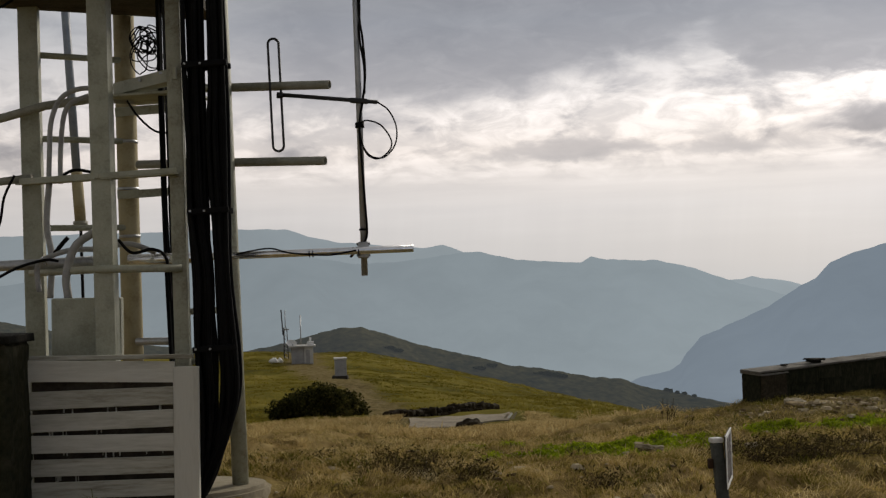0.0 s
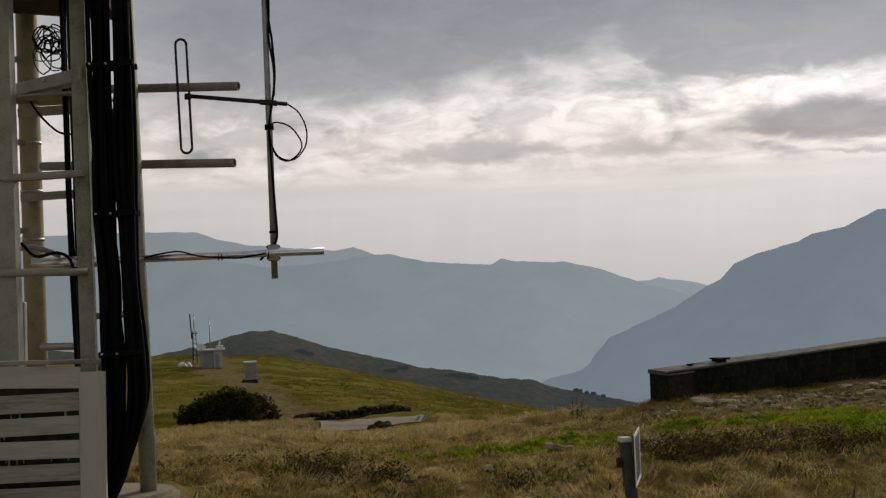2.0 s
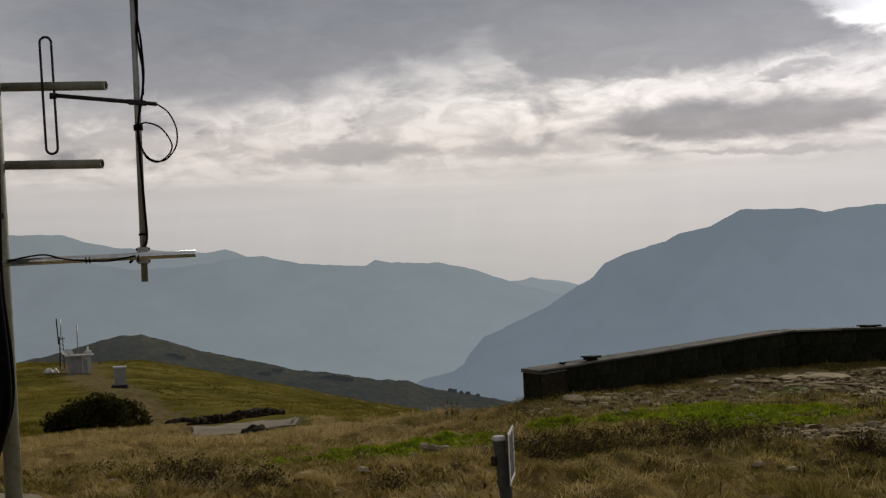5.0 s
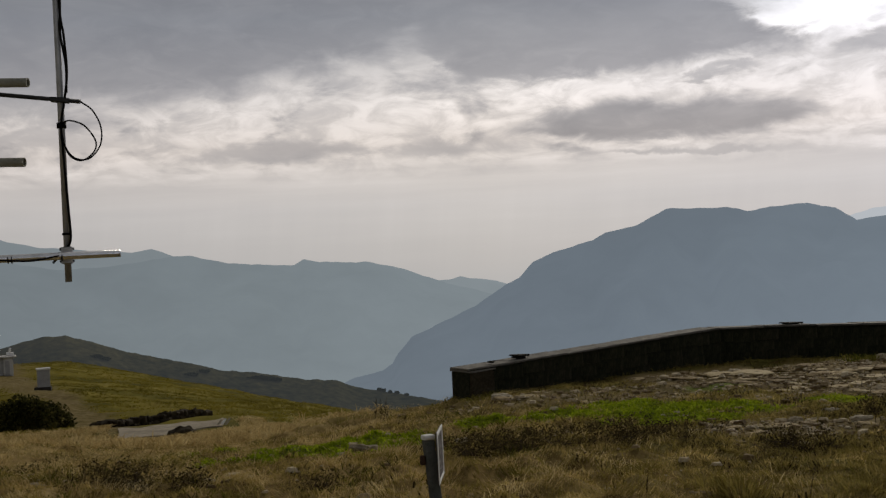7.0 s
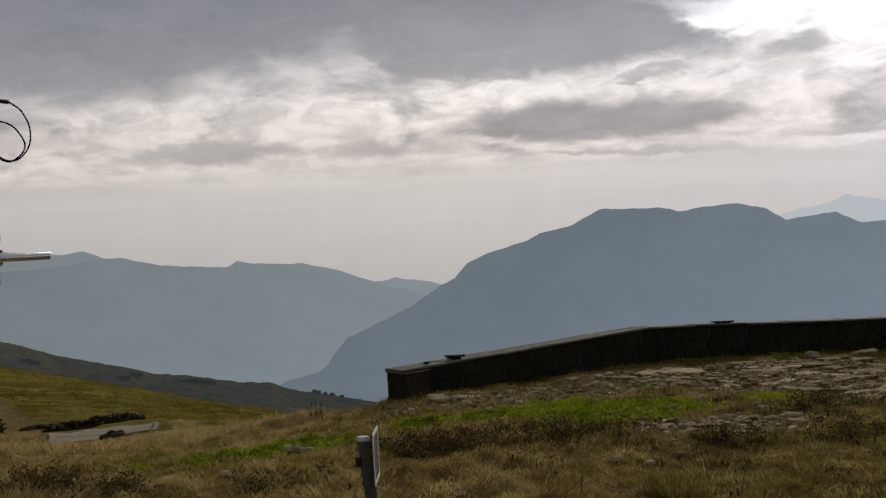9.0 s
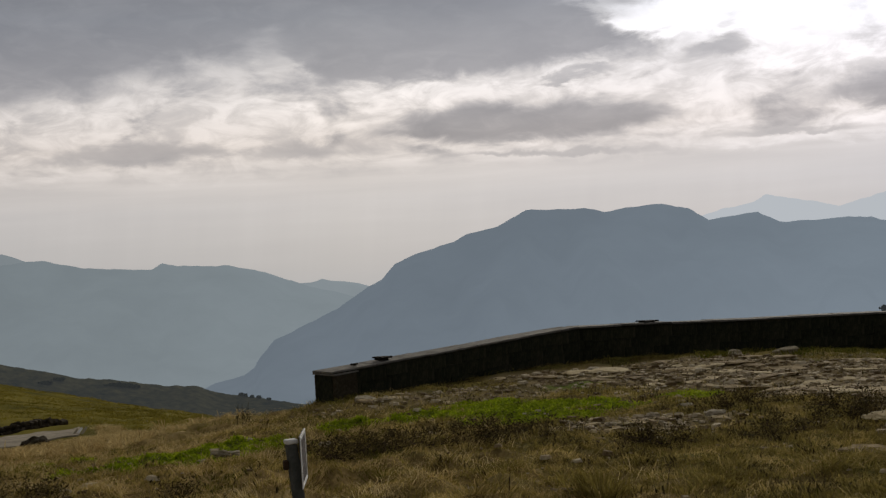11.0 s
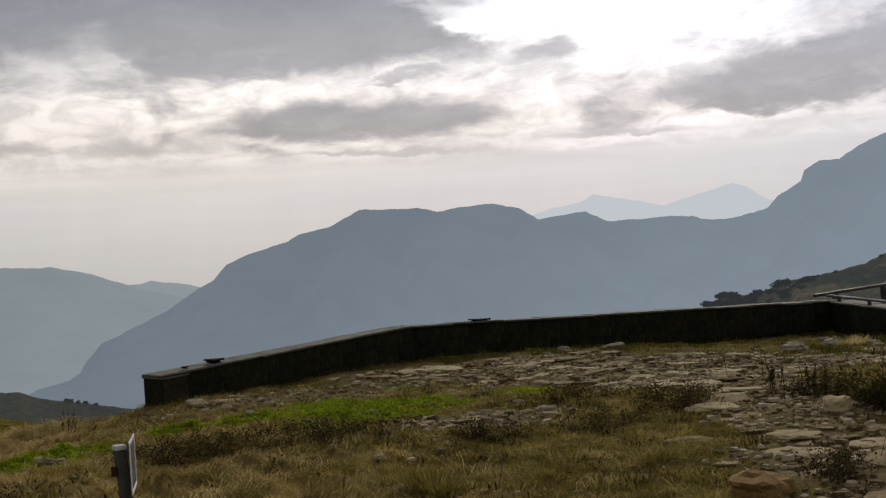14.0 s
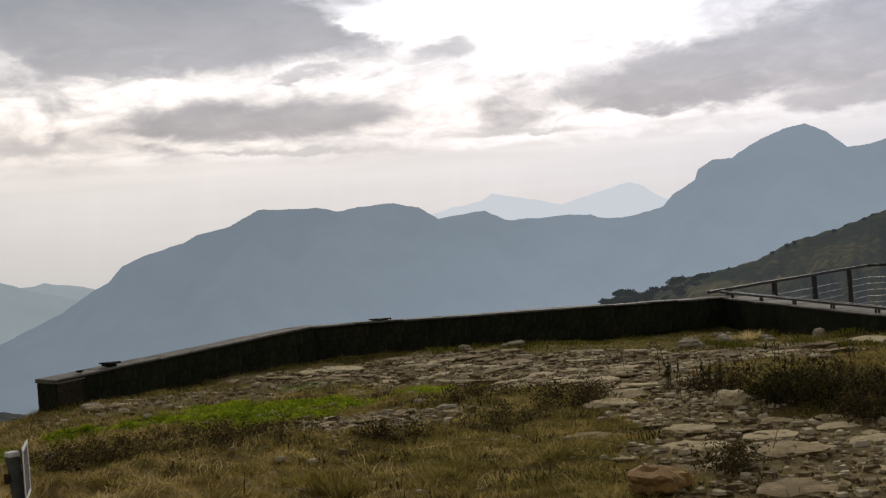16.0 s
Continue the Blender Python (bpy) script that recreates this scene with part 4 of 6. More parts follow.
for z, h in ((2.34, 0.06), (3.0, 0.07)):
    tpart("back_angle", bar((-2.56, 10.05, z), (-1.92, 10.0, z + 0.02), h, 0.012, 0.002, 90), PAINT_WORN)
    tpart("back_angle", bar((-2.56, 10.10, z + h / 2), (-1.92, 10.05, z + 0.02 + h / 2), 0.012, 0.08, 0.002, 90), PAINT_WORN)
# rungs behind the left face
for z in (3.43, 2.78, 2.09):
    tpart("rung", tube([(-3.14, 9.75, z), (-2.51, 10.15, z)], 0.025, 10), PAINT)
tpart("rung", tube([(-3.72, 9.62, 2.84), (-3.28, 9.62, 2.935), (-2.98, 9.62, 3.01), (-2.62, 9.62, 3.05), (-2.31, 9.62, 3.035)], 0.033, 12), GREY_PIPE, "grey conduit pipe")
tpart("rung", tube([(-3.72, 9.64, 2.41), (-3.1, 9.64, 2.47)], 0.030, 12), GREY_PIPE, "grey conduit pipe")
tpart("rail", tube([(-3.12, 9.62, 1.745), (-2.4, 8.93, 1.745), (-1.86, 9.04, 1.735)], 0.028, 12), PAINT)
tpart("thin_riser", tube([(-2.365, 9.2, 0.9), (-2.362, 9.2, 3.4), (-2.362, 9.2, 5.0)], 0.010, 8), PAINT)
# struts between the right post and the side pole
for z in (1.42, 1.06, 3.06, 2.49):
    tpart("strut", tube([(-1.86, 9.15, z), (-1.58, 9.5, z)], 0.024, 10), PAINT_WORN)
tpart("strut", tube([(-2.45, 10.1, 1.18), (-2.0, 9.9, 1.18)], 0.03, 10), STEEL)
plat = bmesh.new()
rim_xy = ((-3.35, 8.6), (-1.72, 8.6), (-1.85, 10.45), (-3.35, 9.72))
lo_v = [plat.verts.new((x, y, 3.79)) for x, y in rim_xy]
hi_v = [plat.verts.new((x, y, 3.87)) for x, y in rim_xy]
plat.faces.new(lo_v[::-1])
plat.faces.new(hi_v)
for k in range(4):
    plat.faces.new((lo_v[k], lo_v[(k + 1) % 4], hi_v[(k + 1) % 4], hi_v[k]))
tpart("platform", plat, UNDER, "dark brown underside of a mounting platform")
tpart("bolt", tube([(-2.20, 9.36, 3.14), (-2.20, 9.39, 3.14)], 0.012, 6), STEEL)
tpart("bolt", tube([(-1.97, 9.03, 3.13), (-1.97, 9.045, 3.13)], 0.012, 6), STEEL)

blue_pole = empty("slanted_pole", (-3.14, 11, 0.0), "slanting blue-grey pole with a tan lower sleeve", "pole")
part("upper_tube", tube([(-0.085, 0, 4.4), (-0.01, 0, 2.62)], 0.036, 12), BLUE_PIPE, blue_pole)
part("sleeve", tube([(-0.012, 0, 2.64), (0.012, 0, 2.18)], 0.048, 12), TAN, blue_pole)
part("collar", tube([(0.010, 0, 2.20), (0.011, 0, 2.16)], 0.062, 12), GREY_PIPE, blue_pole)
part("tip", tube([(0.012, 0, 2.18), (0.02, 0, 0.0)], 0.014, 8), BLACK, blue_pole)

# silver and grey pipe arms
arm_c = empty("silver_pipe", (-0.217, 9.36, 1.825), "long silver galvanised pipe clamped across the tower", "pipe")
part("tube", tube([(-2.0, 0, -0.012), (-1.0, 0, -0.006), (0, 0, 0)], 0.027, 16, hollow=True), GALV, arm_c)
part("thick_tube", tube([(-3.6, 0.0, -0.035), (-2.26, 0.0, -0.012)], 0.039, 18), STEEL, arm_c, "dull grey thicker pipe end")
for x, r in ((-2.70, 0.043), (-2.74, 0.043), (-1.73, 0.045), (-1.69, 0.045), (-0.77, 0.030), (-0.745, 0.030), (-0.405, 0.030)):
    part("band", tube([(x, 0, -0.010), (x + 0.008, 0, -0.010)], r, 14), DARK_METAL if r < 0.04 else GALV, arm_c)
part("sleeve", tube([(-1.62, 0, -0.012), (-2.10, 0, -0.013)], 0.041, 18, hollow=True), GALV, arm_c, "bright silver sleeve")
part("wire", tube(curve_points([(-1.30, -0.03, 0.0), (-1.2, -0.03, 0.02), (-1.05, -0.02, 0.035), (-0.92, -0.03, 0.0), (-0.76, -0.03, -0.02), (-0.6, -0.03, -0.028), (-0.42, -0.03, 0.0)]), 0.006, 6), BLACK, arm_c)
arm_a = empty("grey_pipe_arm", (-0.79, 9.3, 3.046), "open-ended grey painted pipe arm", "pipe", "pipe arms")
part("tube", tube([(-1.6, 0.55, 0.093), (-0.5, 0.17, 0.029), (0, 0, 0)], 0.033, 16, hollow=True), GREY_PIPE, arm_a)
arm_b = empty("grey_pipe_arm", (-0.838, 9.3, 2.488), "open-ended grey painted pipe arm", "pipe", "pipe arms")
part("tube", tube([(-1.5, 0.52, 0.07), (-0.5, 0.17, 0.024), (0, 0, 0)], 0.033, 16, hollow=True), GREY_PIPE, arm_b)

# the dipole aerial on its own mast
aerial = empty("dipole_aerial", (-0.588, 9.45, 1.637), "dark folded dipole aerial on a slim steel mast", "aerial")
part("mast", tube([(0, 0, 0), (0.0, 0, 1.6), (-0.004, 0, 3.4)], 0.024, 14), STEEL, aerial, "slim dull steel mast")
part("clamp_plate", box((0.085, 0.03, 0.12), (0, -0.045, 0.19), bevel=0.006), STEEL, aerial)
for z in (0.15, 0.235):
    part("clamp_bolt", tube([(-0.05, -0.05, z), (0.05, -0.05, z)], 0.009, 8), DARK_METAL, aerial)
boom = part("boom", tube([(-0.59, -0.03, 1.366), (0.14, -0.03, 1.285)], 0.016, 10), DARK_METAL, aerial)
part("boom_clamp", box((0.13, 0.06, 0.035), (0.0, -0.02, 1.30), (0, 6, 0), 0.005), DARK_METAL, aerial)
part("boom_tip", tube([(-0.606, -0.03, 1.362), (-0.56, -0.03, 1.36)], 0.024, 10), DARK_METAL, boom)
loop = []
for k in range(13):
    a = math.pi * k / 12
    loop.append((-0.622 + 0.040 * math.cos(a), -0.03, 1.745 + 0.040 * math.sin(a)))
low = []
for k in range(13):
    a = math.pi + math.pi * k / 12
    low.append((-0.606 + 0.040 * math.cos(a), -0.03, 0.985 + 0.040 * math.sin(a)))
part("folded_element", tube(loop + low + [loop[0]], 0.0095, 8), DARK_METAL, aerial)
part("feed_cable", tube(curve_points([(0.035, -0.03, 3.4), (0.02, -0.03, 2.1), (0.045, -0.03, 1.75), (0.055, -0.03, 1.5), (0.03, -0.03, 1.3), (0.0, -0.035, 1.12), (0.006, -0.03, 0.9), (0.024, -0.03, 0.5), (0.028, -0.03, 0.3), (-0.02, -0.03, 0.22), (-0.10, -0.03, 0.14)]), 0.009, 7), BLACK, aerial)
part("feed_cable", tube(curve_points([(0.02, -0.035, 3.4), (0.03, -0.035, 2.1), (0.02, -0.035, 1.8), (0.05, -0.035, 1.55), (0.045, -0.035, 1.35)]), 0.009, 7), BLACK, aerial)
ring_pts = [(0.14, -0.03, 1.285), (0.22, -0.03, 1.22), (0.272, -0.03, 1.10), (0.262, -0.03, 0.97), (0.18, -0.03, 0.875), (0.08, -0.03, 0.885), (0.02, -0.03, 0.97), (0.0, -0.03, 1.10)]
part("cable_loop", tube(curve_points(ring_pts), 0.006, 6), BLACK, aerial)
ring_pts = [(0.005, -0.04, 1.13), (0.06, -0.04, 1.15), (0.16, -0.04, 1.11), (0.232, -0.04, 1.0), (0.215, -0.04, 0.92), (0.13, -0.04, 0.862), (0.05, -0.04, 0.90), (0.01, -0.04, 1.0)]
part("cable_loop", tube(curve_points(ring_pts), 0.006, 6), BLACK, aerial)
part("tape", tube([(0.0, -0.005, 1.10), (0.0, -0.005, 1.14)], 0.034, 10), BLACK, aerial)
part("tape", tube([(0.0, -0.005, 0.335), (0.0, -0.005, 0.35)], 0.03, 10), BLACK, aerial)

# the black cable run
cables = empty("cable_run", (-1.65, 9.02, 0.0), "thick bundle of black cables clamped down the tower leg", "cable")
rnd = random.Random(11)
for i in range(34):
    f = i / 33
    x0 = -0.15 + 0.27 * f if f < 0.5 else 0.02 + 0.25 * (f - 0.5)
    yy = rnd.uniform(-0.05, 0.06)
    gap = 0.0
    bulge = 0.005 + 0.055 * f
    pts = [(x0 + gap + rnd.uniform(-0.008, 0.008), yy, 5.0), (x0 + gap + rnd.uniform(-0.012, 0.012), yy, 4.0), (x0 + gap + rnd.uniform(-0.006, 0.006), yy, 3.17), (x0 * 0.92 + gap + rnd.uniform(-0.022, 0.022), yy, 2.65),
           (x0 * 0.95 + gap + rnd.uniform(-0.006, 0.006), yy, 2.13), (x0 * 0.82 + 0.02 + rnd.uniform(-0.02, 0.02), yy - 0.02, 1.65), (x0 * 0.80 + bulge + rnd.uniform(-0.01, 0.01), yy - 0.03, 1.16),
           (x0 * 0.72 + bulge * 1.15 + rnd.uniform(-0.012, 0.012), yy - 0.02, 0.84), (x0 * 0.55 + bulge * 0.55 - 0.015 + rnd.uniform(-0.02, 0.01), yy, 0.56), (x0 * 0.35 - 0.07 + rnd.uniform(-0.03, 0.02), yy + 0.02, 0.28), (x0 * 0.2 - 0.17, yy + 0.06, 0.03)]
    part("cable", tube(curve_points(pts, 5), rnd.choice((0.011, 0.014, 0.016, 0.018)), 7), BLACK, cables)
for z, x0, x1 in ((3.17, -0.15, 0.17), (2.13, -0.14, 0.155), (1.16, -0.13, 0.17)):
    clamp = part("clamp", box((x1 - x0, 0.03, 0.042), ((x0 + x1) / 2, -0.085, z), (0, -2, 0), 0.005), BLACK, cables)
    part("clamp", box((x1 - x0, 0.03, 0.042), ((x0 + x1) / 2, 0.09, z), (0, -2, 0), 0.005), BLACK, cables)
    for fx in (0.08, 0.42):
        part("clamp_bolt", tube([(x0 + (x1 - x0) * fx, -0.115, z), (x0 + (x1 - x0) * fx, -0.09, z)], 0.008, 8), STEEL, clamp)
rnd = random.Random(5)
dark_run = empty("dark_cable_run", (-2.045, 9.45, 0.0), "slim run of dark cables behind the tower leg", "cable")
for i in range(5):
    x0 = -0.03 + 0.016 * i
    part("cable", tube(curve_points([(x0, 0, 5.0), (x0 + rnd.uniform(-0.01, 0.01), 0.0, 3.0), (x0 + rnd.uniform(-0.015, 0.015), 0.02 * (i % 2), 2.0), (x0 + 0.02 + rnd.uniform(-0.015, 0.015), 0, 1.0), (x0 + 0.05, 0, 0.0)]), 0.012, 7), DARK_METAL if i % 2 else BLACK, dark_run)

tangle = empty("wire_tangle", (-2.197, 9.55, 3.41), "loose tangle of thin black wire loops under the platform", "wire")
rnd = random.Random(21)
for i in range(14):
    cx, cz, rx, rz, tl = rnd.uniform(-0.04, 0.06), rnd.uniform(-0.07, 0.10), rnd.uniform(0.03, 0.08), rnd.uniform(0.05, 0.14), rnd.uniform(-0.9, 0.9)
    pts = []
    for k in range(15):
        a = math.tau * k / 14
        px, pz = rx * math.cos(a), rz * math.sin(a)
        pts.append((cx + px * math.cos(tl) - pz * math.sin(tl), rnd.uniform(-0.05, 0.05), cz + px * math.sin(tl) + pz * math.cos(tl)))
    part("wire_loop", tube(curve_points(pts, 3), 0.005, 5), BLACK, tangle)

for nm, pts, r, mat, lab in (
        ("conduit_hose", [(-2.90, 9.4, 2.42), (-2.89, 9.4, 2.62), (-2.87, 9.4, 2.86), (-2.80, 9.4, 3.02), (-2.68, 9.4, 3.09), (-2.52, 9.4, 3.10)], 0.019, HOSE, "grey bent conduit hose"),
        ("conduit_hose", [(-2.83, 9.45, 2.40), (-2.82, 9.45, 2.66), (-2.79, 9.45, 2.90), (-2.73, 9.45, 3.00), (-2.60, 9.45, 3.05)], 0.019, HOSE, "grey bent conduit hose"),
        ("conduit_hose", [(-2.90, 9.42, 2.44), (-2.93, 9.42, 2.1), (-2.90, 9.42, 1.85), (-2.92, 9.42, 1.55)], 0.024, HOSE, "grey bent conduit hose"),
        ("conduit_hose", [(-2.72, 9.2, 1.54), (-2.73, 9.2, 1.72), (-2.66, 9.2, 1.92), (-2.52, 9.2, 2.02)], 0.030, HOSE, "grey bent conduit hose"),
        ("conduit_hose", [(-2.96, 9.3, 1.60), (-2.97, 9.3, 1.78), (-2.87, 9.3, 1.86), (-2.7, 9.3, 1.90), (-2.5, 9.3, 1.90), (-2.3, 9.3, 1.93), (-2.1, 9.3, 1.86)], 0.020, HOSE, "grey bent conduit hose"),
        ("black_cable", [(-2.28, 9.3, 2.98), (-2.2, 9.3, 2.86), (-2.08, 9.3, 2.75), (-1.95, 9.3, 2.73)], 0.008, BLACK, "thin black cable sagging between posts"),
        ("black_cable", [(-3.6, 9.3, 3.63), (-3.35, 9.3, 3.66), (-3.15, 9.3, 3.72), (-3.0, 9.3, 3.84)], 0.010, BLACK, "thin black cable hanging from the platform"),
        ("black_cable", [(-3.12, 9.3, 2.46), (-3.20, 9.3, 2.3), (-3.25, 9.3, 2.08), (-3.4, 9.3, 1.92), (-3.6, 9.3, 1.9)], 0.010, BLACK, "thin black cable drooping off the tower"),
        ("black_cable", [(-3.5, 9.25, 1.55), (-3.3, 9.25, 1.68), (-3.1, 9.25, 1.78), (-2.9, 9.25, 1.83), (-2.8, 9.25, 1.82)], 0.011, BLACK, "thin black cable drooping off the tower"),
        ("black_cable", [(-2.9, 9.5, 2.42), (-2.75, 9.5, 2.5), (-2.6, 9.5, 2.48), (-2.45, 9.5, 2.44)], 0.012, BLACK, "thin black cable lying on the shelf"),
        ("black_cable", [(-2.35, 9.2, 1.96), (-2.25, 9.2, 1.86), (-2.1, 9.2, 1.88), (-2.0, 9.2, 1.80), (-1.98, 9.2, 1.5)], 0.012, BLACK, "thin black cable looping round the pipe"),
        ("black_cable", [(-2.84, 9.3, 1.88), (-2.78, 9.3, 1.95), (-2.74, 9.3, 1.99)], 0.016, BLACK, "short black cable end")):
    tagged(part(nm, tube(curve_points(pts), r, 9), mat), lab, "cable", "loose cables")

jbox = empty("junction_box", (-2.575, 9.16, 1.095), "flat cream steel junction box on the tower", "box")
part("body", box((0.50, 0.085, 0.45), (0, 0, 0.225), (0, 1, 0), 0.008), PAINT, jbox)
part("lid", box((0.485, 0.012, 0.435), (0, -0.048, 0.225), (0, 1, 0), 0.004), PAINT, jbox)

fence = empty("slatted_panel", (-2.35, 8.82, 0.0), "whitewashed slatted timber panel around the tower foot", "fence")
part("stile", box((0.085, 0.05, 1.22), (-0.585, 0.0, 0.51), bevel=0.004), BOARD_V, fence)
part("stile", box((0.175, 0.045, 1.20), (0.535, -0.01, 0.45), (0, 1, 0), 0.004), BOARD_V, fence)
rnd = random.Random(8)
for i, (z, h) in enumerate(((1.035, 0.145), (0.850, 0.125), (0.695, 0.120), (0.540, 0.120), (0.382, 0.118), (0.225, 0.118), (0.07, 0.118))):
    part("slat", box((1.02, 0.022, h), (-0.045, -0.012 + rnd.uniform(-0.004, 0.004), z), (0, (2.2 if i == 0 else rnd.uniform(-0.6, 0.6)), 0), 0.003, 0.002, i), BOARD, fence)
# dark sheet added so the slat gaps read as a shaded inside
shade_backing = part("shade_backing", box((1.0, 0.012, 0.98), (-0.05, 0.07, 0.48), bevel=0.002), UNDER, fence, "dark brown sheet added for the shade behind the slats")
part("top_rail", box((1.22, 0.06, 0.03), (-0.02, 0.03, 1.13), (0, 1.2, 0), 0.004), BOARD, fence)
# unseen dark box, added to fill the gaps with shade
crate = empty("gap_shade_box", (-2.4, 9.35, 0.0), "dark box added behind the slats to darken their gaps", "crate")
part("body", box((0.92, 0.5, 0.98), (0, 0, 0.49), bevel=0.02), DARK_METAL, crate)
rnd = random.Random(31)
for i in range(26):
    x = rnd.choice((-0.38, -0.30, -0.05, 0.02, 0.30)) + rnd.uniform(-0.07, 0.07)
    part("tag", box((rnd.uniform(0.006, 0.012), 0.006, rnd.uniform(0.03, 0.07)), (x, 0.061, rnd.choice((0.30, 0.47, 0.62, 0.775)) + rnd.uniform(-0.01, 0.01))), BOARD, shade_backing, "pale upright strip behind the slats")

pillar = empty("stone_pillar", (-3.275, 8.6, 0.0), "dark mossy stone pillar with a grey cap", "pillar")
bm = box((0.78, 0.5, 1.5), (0, 0, 0.52), bevel=0.03)
bmesh.ops.subdivide_edges(bm, edges=bm.edges[:], cuts=5, use_grid_fill=True)
for v in bm.verts:
    v.co += Vector(noise.noise_vector(v.co * 5)) * 0.03
part("shaft", bm, WALL_STONE, pillar)
part("cap", box((0.82, 0.56, 0.06), (0, 0, 1.30), (0, 1, 0), 0.01, 0.006, 4), DARK_STONE, pillar)

slab = bmesh.new()
bmesh.ops.create_cone(slab, cap_ends=True, segments=28, radius1=0.52, radius2=0.47, depth=0.3)
for v in slab.verts:
    v.co.x *= 1.25 + 0.06 * math.sin(v.co.y * 7)
bmesh.ops.bevel(slab, geom=[e for e in slab.edges if e.verts[0].co.z > 0 and e.verts[1].co.z > 0], offset=0.03, segments=2, affect="EDGES")
bmesh.ops.translate(slab, verts=slab.verts, vec=(-1.95, 9.5, -0.03))
tagged(part("footing", slab, CONCRETE), "rounded concrete footing under the tower", "footing")


# ---- the sign ----
RUST_DARK = material("rusty_bracket", ((0.03, 0.018, 0.012), (0.05, 0.03, 0.02), (0.075, 0.045, 0.03)), 12, 0.85, 0, 0.2, 60)
sign = empty("sign", (1.64, 7.86, gz(1.64, 7.86)), "small dark sign with a white border on a grey post", "sign")
sz = gz(1.64, 7.86)
part("post", bar((0.055, 0, -0.15), (0.0, 0, 0.53 - sz), 0.066, 0.066, 0.008, 8), SIGN_POST, sign)
part("cap", box((0.074, 0.074, 0.030), (0.0, 0, 0.543 - sz), (0, 0, 8), 0.006), WHITE, sign, "white post cap")
part("bracket", box((0.03, 0.04, 0.06), (-0.04, 0.0, 0.40 - sz), (0, 0, 8), 0.006), RUST_DARK, sign)
turn = math.degrees(math.atan2(0.44, 0.13))
base_m = pose(0.103, 0.15, 0.41 - sz, 0, 0, turn)


def on_plate(bm):
    bmesh.ops.transform(bm, matrix=base_m, verts=bm.verts)
    return bm


plate = part("plate", on_plate(box((0.46, 0.008, 0.325), bevel=0.002)), SIGN_DARK, sign)
for sx, sy, px, pz in ((0.46, 0.022, 0, 0.151), (0.46, 0.022, 0, -0.151), (0.036, 0.280, 0.212, 0), (0.036, 0.280, -0.212, 0)):
    part("border", on_plate(box((sx, 0.006, sy), (px, -0.0065, pz), bevel=0.001)), WHITE, plate, "white painted border")
rnd = random.Random(4)
for r in range(5):
    x = -0.17
    while x < 0.15:
        w = rnd.uniform(0.03, 0.07)
        part("lettering_bar", on_plate(box((w, 0.004, 0.026 if r == 0 else 0.018), (x + w / 2, -0.006, 0.10 - r * 0.048))), SIGN_FADED, plate)
        x += w + 0.018


# ---- slates lying on the wall ----
def slate(x, y, z, w, d, h, turn, label):
    t = empty("loose_slate", (x, y, z), label, "slate", "slates on the wall")
    part("lower_slate", box((w * 0.7, d * 0.7, h * 0.5), (0, 0, h * 0.25), (0, 0, turn), 0.006, 0.008, 3), DARK_STONE, t)
    part("upper_slate", box((w, d, h * 0.42), (0.01, 0, h * 0.74), (0, 2, turn + 9), 0.006, 0.008, 7), DARK_STONE, t)


slate(5.03, 17.49, 0.268, 0.22, 0.20, 0.055, 20, "dark loose slates stacked on the wall coping")
slate(9.98, 18.78, 0.405, 0.30, 0.24, 0.05, 5, "dark loose slates stacked on the wall coping")
slate(4.55, 17.25, 0.245, 0.10, 0.08, 0.03, 40, "small dark slate chip on the wall coping")

# ---- the steel rails at the far corner ----
rail = empty("low_rail", (17.5, 18.56, 0.16), "low brown steel rail on short posts along the wall", "rail")
wu, wb = wall_runs[2][2], wall_runs[2][3]
RUST = material("brown_steel", ((0.016, 0.014, 0.012), (0.028, 0.024, 0.021), (0.05, 0.043, 0.037)), 6, 0.6, 0.2, 0.15, 70)
p0, p1 = wb * 0.12 - wu * 0.5, wb * 0.12 + wu * 9.0
part("top_bar", bar(p0 + Vector((0, 0, 0.095)), p1 + Vector((0, 0, 0.07)), 0.04, 0.04, 0.006), RUST, rail)
part("top_strip", bar(p0 + Vector((0, 0, 0.119)), p1 + Vector((0, 0, 0.094)), 0.02, 0.006, 0.001, 90), GALV, rail)
for k in range(6):
    p = p0 + (p1 - p0) * (k + 0.45) / 6
    for o in (-0.05, 0.05):
        part("short_post", bar(p + wu * o + Vector((0, 0, 0.0)), p + wu * o + Vector((0, 0, 0.08)), 0.028, 0.028, 0.003), RUST, rail)

railing = empty("terrace_railing", (17.45, 18.9, 0.28), "dark steel terrace railing with thin wires", "railing")
RA, RB, RC = Vector((0, 0, 0)), Vector((8.65, 3.46, 0)), Vector((12.5, -2.0, 0))
part("handrail", bar(RA, RB + (RB - RA).normalized() * 0.05, 0.07, 0.06, 0.008), RUST, railing)
part("handrail", bar(RB, RC, 0.07, 0.06, 0.008), RUST, railing)
for k in range(5):
    p = RA + (RB - RA) * min(1.0, 0.10 + 0.2525 * k)
    if k < 4:
        part("post", bar(p + Vector((0, 0, -1.12)), p + Vector((0, 0, -0.03)), 0.12, 0.06, 0.005), RUST, railing)
for k in range(3):
    p = RB + (RC - RB) * (0.08 + 0.36 * k)
    part("post", bar(p + Vector((0, 0, -1.12)), p + Vector((0, 0, -0.03)), 0.12, 0.06, 0.005), RUST, railing)
